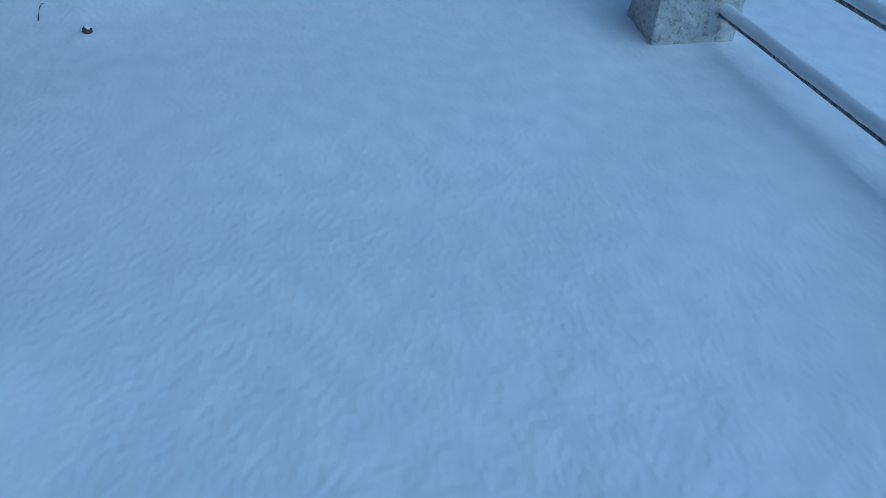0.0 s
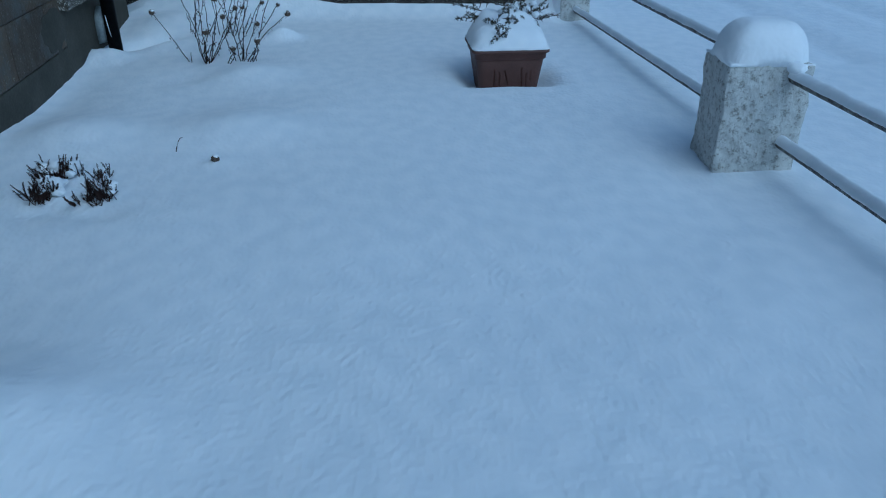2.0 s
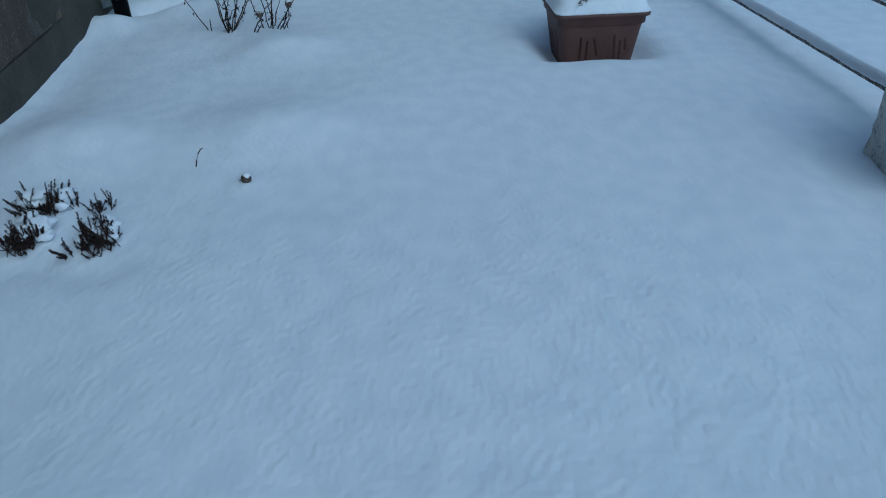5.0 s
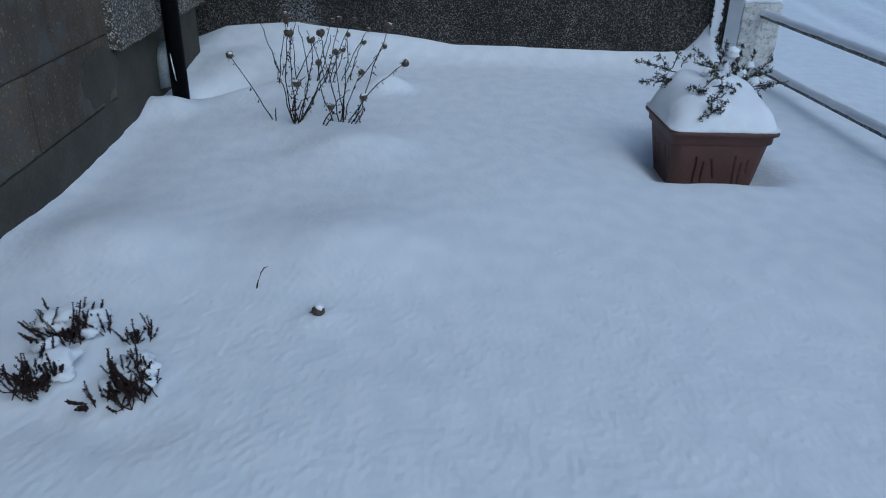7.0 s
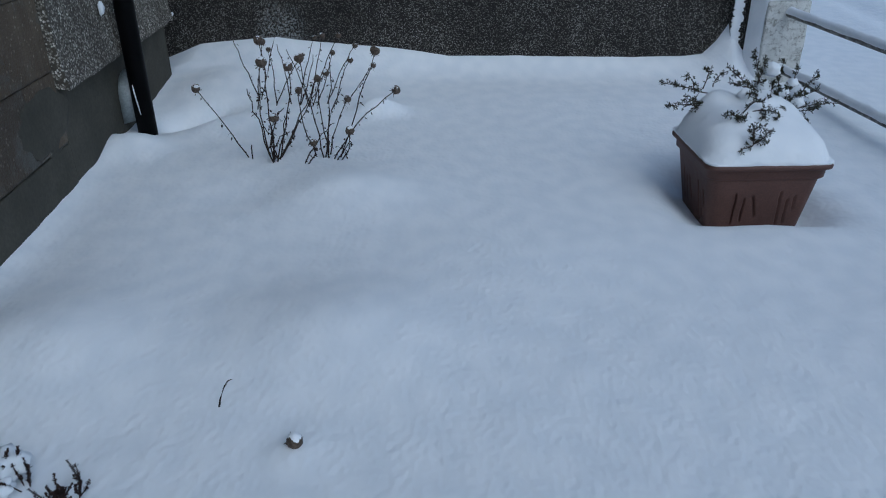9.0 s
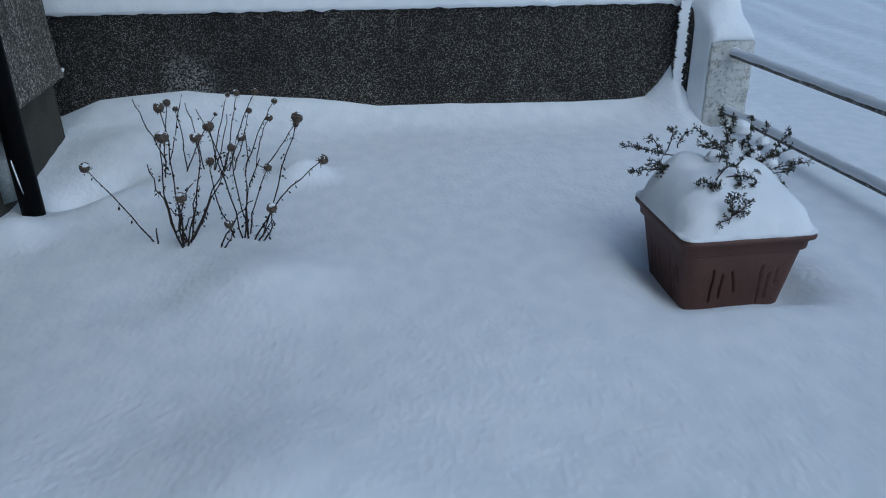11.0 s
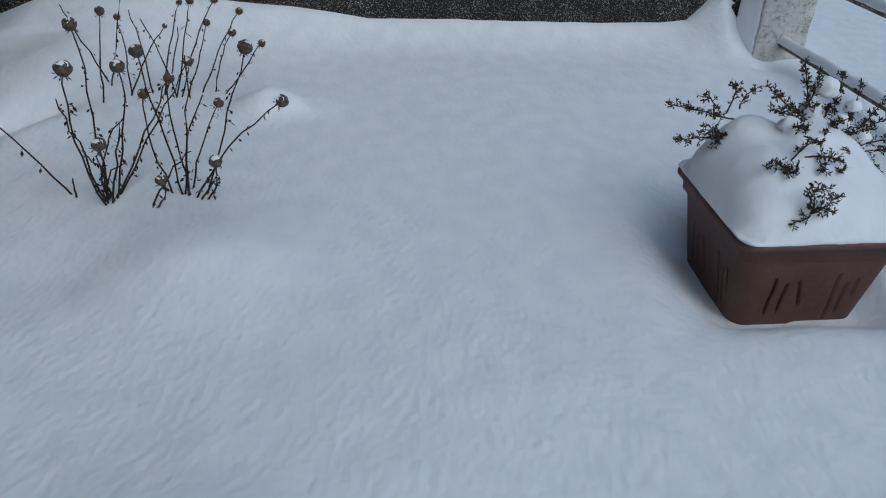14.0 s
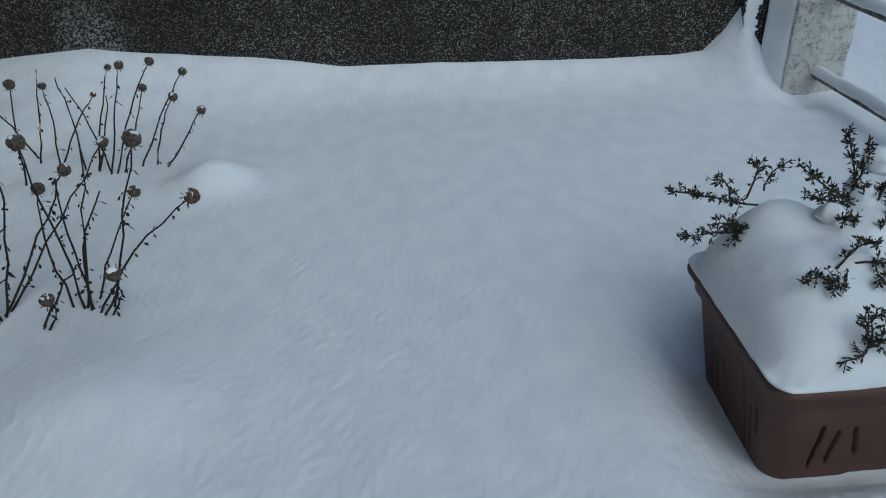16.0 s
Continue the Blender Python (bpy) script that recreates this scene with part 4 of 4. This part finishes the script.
# ---------------------------------------------------------------- heather
def spike_into(bm, pts, start=0.25):
    """A heather spike along pts: a thin stem with whorls of short needles, fuller in some than in others."""
    n = len(pts) - 1
    tube_bm(pts, [0.0017 - 0.001 * k / n for k in range(n + 1)], 5, bm)
    length = sum((b - a).length for a, b in zip(pts, pts[1:]))
    whorls = max(4, int(length * (1 - start) / 0.0042))
    for w in range(whorls):
        f = start + (1 - start) * (w + 0.5) / whorls
        i = min(n - 1, int(f * n))
        at, axis = pts[i].lerp(pts[i + 1], f * n - i), (pts[i + 1] - pts[i]).normalized()
        full = random.uniform(0.55, 1.15) * (1.0 if f < 0.85 else 0.75)
        for q in range(7):
            side = axis.cross(rand_dir()).normalized()
            d = (side + axis * random.uniform(0.3, 1.2)).normalized()
            leaf_into(bm, at, d, d.cross(axis).normalized(), random.uniform(0.006, 0.0085) * full, 0.0021)


def sprig_mesh(k, length):
    bm = bmesh.new()
    pts = [Vector((0.12 * length * math.sin(2.0 * f + k), 0.12 * length * math.sin(1.7 * f + 2 * k), length * f)) for f in (0, 0.25, 0.5, 0.75, 1.0)]
    spike_into(bm, pts)
    for j in range(2 + k % 2):
        at = pts[0].lerp(pts[2], random.uniform(0.2, 0.8))
        t = random.uniform(0, 6.28)
        out = Vector((math.cos(t), math.sin(t), 0))
        rise = length * random.uniform(0.35, 0.6)
        spike_into(bm, [at, at + out * length * 0.2 + Vector((0, 0, rise * 0.3)), at + out * length * 0.27 + Vector((0, 0, rise))], 0.35)
    me = bpy.data.meshes.new("sprig")
    bm.to_mesh(me)
    bm.free()
    me.materials.append(HEATHER)
    return me


SPRIGS = [sprig_mesh(k, ln) for k, ln in enumerate((0.055, 0.07, 0.085, 0.1, 0.12))]


def build_heather(x, y, rx, ry, count, tall, label, lumps):
    z0 = snow_height(x, y)
    plant = thing("heather_plant", label, "heather", (x, y, z0), "heather in the snow")
    for i in range(count):
        t, q = random.uniform(0, 6.28), random.uniform(0.15, 1.0) ** 0.6
        ob = new("sprig", SPRIGS[min(4, int(random.uniform(0, 3.4) + tall * random.random() * 2))])
        ob.parent = plant
        px, py = math.cos(t) * q * rx, math.sin(t) * q * ry
        ob.matrix_basis = pose(px, py, snow_height(x + px, y + py) - z0 - 0.012 + 0.035 * (1 - q) * random.random(), -math.degrees(math.sin(t)) * 0.65 * q + random.uniform(-12, 12), math.degrees(math.cos(t)) * 0.65 * q + random.uniform(-12, 12), random.uniform(0, 360))
        low, f = new("sprig", SPRIGS[random.randint(0, 1)]), random.uniform(0.1, 0.7)
        low.parent = plant
        low.matrix_basis = pose(px * f, py * f, snow_height(x + px * f, y + py * f) - z0 - 0.01, random.uniform(-40, 40), random.uniform(-40, 40), random.uniform(0, 360)) @ Matrix.Scale(0.8, 4)
    for lx, ly, lz, r in lumps:
        tagged(to_object("snow_clump", blob_bm((x + lx, y + ly, snow_height(x + lx, y + ly) + lz * 0.9), (r * 1.15, r * 1.05, r * 0.66), 0.55, 3, lx * 40 + y, None, 2.0), SNOW), "clump of snow resting on the heather", "snow", "snow on the heather")


build_heather(0.115, 3.74, 0.075, 0.07, 22, 1.5, "dark heather clump half buried in snow", [(-0.03, 0.05, 0.04, 0.034), (0.035, 0.05, 0.045, 0.03), (-0.05, 0.01, 0.015, 0.024), (0.0, 0.09, 0.04, 0.032), (0.01, 0.01, 0.05, 0.018), (0.05, 0.01, 0.03, 0.018)])
build_heather(-0.12, 3.745, 0.085, 0.06, 18, 1.2, "spreading dark heather clump weighed down by snow", [(0.02, 0.07, 0.04, 0.042), (-0.03, 0.05, 0.035, 0.03), (0.05, 0.03, 0.02, 0.024), (-0.01, 0.0, 0.045, 0.018)])
build_heather(-0.15, 3.97, 0.10, 0.075, 20, 2.8, "heather with upright dry flower spikes in snow", [(-0.06, 0.03, 0.04, 0.046), (0.03, 0.06, 0.045, 0.046), (-0.03, -0.07, 0.02, 0.036), (-0.02, 0.03, 0.06, 0.034), (0.05, 0.0, 0.03, 0.026)])
build_heather(0.03, 3.98, 0.035, 0.03, 4, 1.0, "small heather sprigs poking through snow", [(0.0, 0.01, 0.0, 0.02)])


# ---------------------------------------------------------------- beyond the garden wall
OLD_STEEL = grainy("stained_galvanised_steel", (0.03, 0.03, 0.028), (0.085, 0.083, 0.078), 7, 0.65, 0.3, 70, 0.001)


def build_bin():
    tub = thing("dustbin", "dented galvanised tub standing in the snow, heaped with snow", "tub", (2.66, 11.25, 0))
    tilt = Matrix.Rotation(radians(11), 4, "Y")
    bm = lathe_bm([(0.19, -0.1), (0.2, 0.05), (0.215, 0.3), (0.224, 0.32), (0.216, 0.34), (0.235, 0.64), (0.25, 0.655), (0.25, 0.68), (0.238, 0.685), (0.225, 0.62)], 40)
    for v in bm.verts:
        t = math.atan2(v.co.y, v.co.x)
        v.co.x, v.co.y = v.co.x * (1 + 0.012 * math.sin(20 * t)), v.co.y * (1 + 0.012 * math.sin(20 * t))
    bmesh.ops.transform(bm, matrix=tilt, verts=bm.verts)
    part("body", bm, OLD_STEEL, tub)
    bm = tube_bm([(0.25 * math.cos(t), 0.25 * math.sin(t), 0.68) for t in np.linspace(0, 2 * math.pi, 41)], [0.012] * 41, 8, None, False)
    bmesh.ops.transform(bm, matrix=tilt, verts=bm.verts)
    part("rim", bm, OLD_STEEL, tub, "rolled steel rim")
    heap = thing("snow_heap", "smooth heap of snow filling the steel tub", "snow", (2.66, 11.25, 0))
    bm = blob_bm((0.05, -0.01, 0.675), (0.2, 0.23, 0.085), 0.16, 3, 2.0)
    bmesh.ops.transform(bm, matrix=tilt, verts=bm.verts)
    part("snow", bm, SNOW, heap)
    sprig = thing("dead_plant", "small withered brown plant in the steel tub", "plant", (2.74, 11.2, 0.72))
    for k in range(6):
        d = rand_dir()
        d.z = abs(d.z) * 0.8 + 0.2
        part("stem", tube_bm([(0, 0, -0.03), d * 0.03, d * 0.06 + Vector((0, 0, 0.01))], [0.003, 0.0025, 0.002], 5), STEM, sprig)


build_bin()

CAR_PAINT = grainy("silver_blue_car_paint", (0.13, 0.145, 0.16), (0.16, 0.175, 0.19), 2, 0.3, 0.6, 60, 0.0002)
CAR_TRIM = grainy("black_trim", (0.012, 0.012, 0.013), (0.022, 0.022, 0.024), 8, 0.65, 0, 80, 0.0005)
TYRE = grainy("tyre_rubber", (0.012, 0.012, 0.012), (0.025, 0.025, 0.025), 20, 0.85, 0, 90, 0.001)
ALLOY = grainy("alloy_wheel", (0.42, 0.43, 0.44), (0.55, 0.56, 0.57), 12, 0.35, 0.8, 60, 0.0003)
DARK_GLASS = grainy("tinted_glass", (0.01, 0.012, 0.014), (0.016, 0.018, 0.02), 2, 0.08, 0, 20, 0.0)
RED_LENS = grainy("red_lens", (0.25, 0.01, 0.01), (0.35, 0.015, 0.015), 4, 0.2, 0, 40, 0.0)
PLATE = grainy("number_plate", (0.6, 0.6, 0.55), (0.7, 0.7, 0.66), 4, 0.4, 0, 40, 0.0)


def arc(cx, cz, r, a0, a1, n=10):
    return [(cx + r * math.cos(t), cz + r * math.sin(t)) for t in np.linspace(a0, a1, n)]


def extrude_profile(prof, y0, y1, bevel=0.0, inset=0.0, inset_from=9.0):
    bm = bmesh.new()
    f = bm.faces.new([bm.verts.new((x, y0, z)) for x, z in prof])
    ext = bmesh.ops.extrude_face_region(bm, geom=[f])
    for v in [g for g in ext["geom"] if isinstance(g, bmesh.types.BMVert)]:
        v.co.y = y1
    for v in bm.verts:
        if v.co.z > inset_from:
            mid = (y0 + y1) / 2
            v.co.y = mid + (v.co.y - mid) * (1 - inset * (v.co.z - inset_from))
    bmesh.ops.recalc_face_normals(bm, faces=bm.faces)
    if bevel:
        bmesh.ops.bevel(bm, geom=[e for e in bm.edges if abs(e.verts[0].co.y - e.verts[1].co.y) < 0.01], offset=bevel, segments=2, affect="EDGES", clamp_overlap=True)
    return bm


def build_car():
    """x forward, y to its left, z up; the origin lies under the right rear wheel."""
    car = thing("car", "silver-grey off-road car with black wheel arches parked in snow", "car")
    f = Vector((0.906, 0.423, 0))
    m = Matrix(((f.x, -f.y, 0, 11.25), (f.y, f.x, 0, 23.4), (0, 0, 1, -0.06), (0, 0, 0, 1)))
    car.matrix_basis = m
    pi = math.pi
    low = [(-0.93, 0.62), (-0.90, 0.36), (-0.44, 0.32)] + arc(0, 0.36, 0.45, pi + 0.05, -0.05)[1:-1] + [(0.46, 0.3), (2.3, 0.3)] + arc(2.75, 0.36, 0.45, pi + 0.05, -0.05)[1:-1] + [(3.2, 0.32), (3.65, 0.4), (3.68, 0.66)]
    body = low + [(3.66, 0.98), (3.3, 1.06), (2.45, 1.12), (1.75, 1.68), (1.2, 1.78), (-0.55, 1.76), (-0.82, 1.2), (-0.9, 1.0)]
    part("body", extrude_profile(body, -0.08, 1.60, 0.05, 0.22, 1.1), CAR_PAINT, car)
    part("bumper", box_bm((-1.0, -0.1, 0.42), (-0.50, 1.62, 0.68), 0.09, 5), CAR_PAINT, car, "grey painted rear bumper")
    part("bumper_lip", box_bm((-0.97, -0.07, 0.30), (-0.52, 1.59, 0.46), 0.06, 4), CAR_TRIM, car, "black plastic bumper lip")
    for x in (0.0, 2.75):
        for y0, y1 in ((-0.055, 0.3), (1.22, 1.575)):
            part("wheel_arch", extrude_profile(arc(x, 0.36, 0.452, 0.0, pi, 16), y0, y1), CAR_TRIM, car, "black wheel arch", False)
    part("underbody", box_bm((-0.6, 0.2, 0.22), (3.3, 1.5, 0.42), 0.03), CAR_TRIM, car, "dark underbody")
    part("rear_window", extrude_profile([(-0.86, 1.14), (-0.635, 1.6), (-0.60, 1.6), (-0.82, 1.14)], 0.15, 1.37), DARK_GLASS, car, "dark tinted window")
    for y0, y1 in ((-0.095, -0.055), (1.575, 1.615)):
        for prof in ([(-0.55, 1.18), (-0.42, 1.6), (0.35, 1.6), (0.35, 1.18)], [(0.42, 1.18), (0.42, 1.6), (1.2, 1.6), (1.2, 1.18)], [(1.27, 1.18), (1.27, 1.58), (1.7, 1.56), (2.2, 1.18)]):
            part("side_window", extrude_profile(prof, y0, y1, 0, 0.16, 1.1), DARK_GLASS, car, "dark tinted window")
    for y in (-0.06, 1.42):
        part("tail_light", box_bm((-0.925, y, 0.82), (-0.82, y + 0.16, 1.2), 0.015), RED_LENS, car, "red tail light")
    part("number_plate", box_bm((-0.935, 0.6, 0.72), (-0.90, 1.12, 0.84), 0.004), PLATE, car, "pale number plate")
    part("exhaust", tube_bm([(-1.05, 1.35, 0.26), (-0.6, 1.35, 0.26)], [0.03, 0.03], 10), CAR_TRIM, car, "exhaust pipe")
    for x in (0.0, 2.75):
        for y, out in ((0.03, -1), (1.49, 1)):
            wheel = thing("wheel", "", "")
            wheel.parent = car
            bm = lathe_bm([(0.23, -0.11), (0.33, -0.115), (0.362, -0.08), (0.365, 0.08), (0.33, 0.115), (0.23, 0.11)], 36)
            rot = Matrix.Translation((x, y, 0.36)) @ Matrix.Rotation(radians(90 * out), 4, "X")
            bmesh.ops.transform(bm, matrix=rot, verts=bm.verts)
            part("tyre", bm, TYRE, wheel, "black rubber tyre")
            bm = lathe_bm([(0.225, -0.08), (0.236, -0.118), (0.226, -0.126), (0.21, -0.12), (0.206, -0.10)], 36)
            for k in range(6):
                sp = box_bm((0.04, -0.03, -0.128), (0.218, 0.03, -0.108), 0.006)
                bmesh.ops.transform(sp, matrix=Matrix.Rotation(2 * pi * k / 6, 4, "Z"), verts=sp.verts)
                me = bpy.data.meshes.new("spoke")
                sp.to_mesh(me)
                sp.free()
                bm.from_mesh(me)
                bpy.data.meshes.remove(me)
            lathe_bm([(0.06, -0.09), (0.06, -0.128), (0.03, -0.134)], 16, bm)
            for v in bm.verts:
                v.co.z = -v.co.z
            bmesh.ops.transform(bm, matrix=Matrix.Translation((x, y, 0.36)) @ Matrix.Rotation(radians(90 if out < 0 else -90), 4, "X"), verts=bm.verts)
            bmesh.ops.recalc_face_normals(bm, faces=bm.faces)
            part("rim", bm, ALLOY, wheel, "six-spoke alloy rim")
    snow = thing("snow_blanket", "snow lying on the car's roof, bonnet and bumper", "snow")
    snow.matrix_basis = m
    for lo, hi in (((-0.5, 0.0, 1.74), (1.5, 1.52, 1.86)), ((2.4, 0.05, 1.06), (3.55, 1.47, 1.16)), ((-0.97, 0.05, 0.6), (-0.89, 1.45, 0.70))):
        part("snow", rough_box_bm(lo, hi, 0.12, 0.015, (0.95, 0.95), 6, lo[0], 0.03), SNOW, snow)


build_car()


# ---------------------------------------------------------------- far side of the open ground
def build_far_side():
    def spot(k, y):
        """The place at depth y on the line of sight of slope k from the middle of the garden."""
        return 1.0 + k * (y - 3.5), y

    timber = grainy("weathered_timber", (0.09, 0.06, 0.045), (0.16, 0.12, 0.09), 6, 0.85, 0, 60, 0.004)
    pale = grainy("pale_render", (0.42, 0.41, 0.39), (0.55, 0.54, 0.52), 1.5, 0.9, 0, 40, 0.004)
    slate = grainy("slate", (0.07, 0.072, 0.08), (0.12, 0.122, 0.13), 3, 0.7, 0, 30, 0.006)
    green = grainy("green_plastic", (0.012, 0.045, 0.03), (0.022, 0.065, 0.045), 2, 0.5, 0, 40, 0.001)
    x, y = spot(0.187, 56)
    post = thing("timber_post", "weathered brown timber gate post in snow", "post", (x, y, 0))
    part("shaft", rough_box_bm((-0.11, -0.11, -0.3), (0.11, 0.11, 1.5), 0.15, 0.008), timber, post, "", False)
    house = thing("house", "pale rendered house across the open ground", "house", (17.5, 66, 0))
    part("wall", box_bm((-9, 0, -0.5), (9, 8, 5.2)), pale, house, "pale rendered wall", False)
    part("roof", extrude_profile([(-0.5, 5.2), (4.0, 8.2), (8.5, 5.2)], -9.3, 9.3), slate, house, "snow-dusted slate roof", False)
    roof = house.children[-1]
    roof.matrix_basis = Matrix.Rotation(radians(90), 4, "Z")
    for k in range(5):
        win = thing("window", "", "")
        win.parent = house
        win.location = (-7 + 3.4 * k, 0, 0)
        part("pane", box_bm((-0.5, -0.02, 1.0), (0.5, 0.02, 2.3)), DARK_GLASS, win, "dark window pane", False)
        part("frame", box_bm((-0.58, -0.05, 0.9), (0.58, -0.025, 1.0), 0.01), PLATE, win, "white window sill", False)
    for k, w, h in ((0.205, 0.7, 0.55), (0.232, 0.8, 0.5), (0.325, 0.9, 0.6), (0.345, 0.6, 0.45), (0.38, 0.9, 0.7)):
        x, y = spot(k, 57)
        bush = thing("bush", "low twiggy bush weighed down with snow", "bush", (x, y, 0), "bushes across the open ground")
        bm = bmesh.new()
        for j in range(90):
            d = rand_dir()
            d.z = abs(d.z)
            tube_bm([Vector((0, 0, 0)), Vector((d.x * w * 0.35, d.y * w * 0.35, d.z * h * 0.6)), Vector((d.x * w * 0.75, d.y * w * 0.75, d.z * h))], [0.02, 0.015, 0.008], 4, bm)
        part("twigs", bm, TWIG, bush, "bare dark twigs")
        for j in range(7):
            tagged(to_object("snow_clump", blob_bm((x + random.uniform(-0.5, 0.5) * w, y - random.uniform(0, 0.5) * w, h * random.uniform(0.35, 0.9)), (0.22, 0.2, 0.13), 0.35, 2, j + k), SNOW), "lump of snow on a distant bush", "snow", "snow on distant bushes")
    x, y = spot(0.268, 56)
    tank = thing("oil_tank", "dark green plastic tank topped with snow", "tank", (x, y, 0))
    part("body", rough_box_bm((-1.2, -0.6, -0.1), (1.2, 0.6, 1.1), 0.3, 0.01, (0.94, 0.9), 3, 2.0, 0.1), green, tank)
    part("plinth", box_bm((-1.3, -0.7, -0.3), (1.3, 0.7, 0.06), 0.02), PLINTH, tank, "concrete base", False)
    x, y = spot(0.298, 55)
    frame_ = thing("trailer", "small grey trailer tipped on its end in snow", "trailer", (x, y, 0))
    bm = box_bm((-0.75, -0.5, 0.12), (0.75, 0.5, 0.2), 0.02)
    bmesh.ops.rotate(bm, verts=bm.verts, cent=(0, 0, 0.1), matrix=Matrix.Rotation(radians(-22), 3, "Y"))
    part("bed", bm, STEEL, frame_, "grey steel bed", False)
    part("wheel", tube_bm([(0.2, -0.6, 0.22), (0.2, -0.48, 0.22)], [0.22, 0.22], 20), TYRE, frame_, "black rubber wheel")
    fence = thing("fence", "brown timber fence at the edge of the open ground", "fence", (*spot(0.36, 62), 0))
    for k in range(24):
        part("board", box_bm((-2.5 + 0.21 * k, -0.01, -0.1), (-2.5 + 0.21 * k + 0.18, 0.01, 1.3 + 0.03 * random.random())), timber, fence, "", False)
    for z in (0.35, 1.0):
        part("rail", box_bm((-2.55, 0.012, z), (2.6, 0.06, z + 0.08)), timber, fence, "", False)


build_far_side()
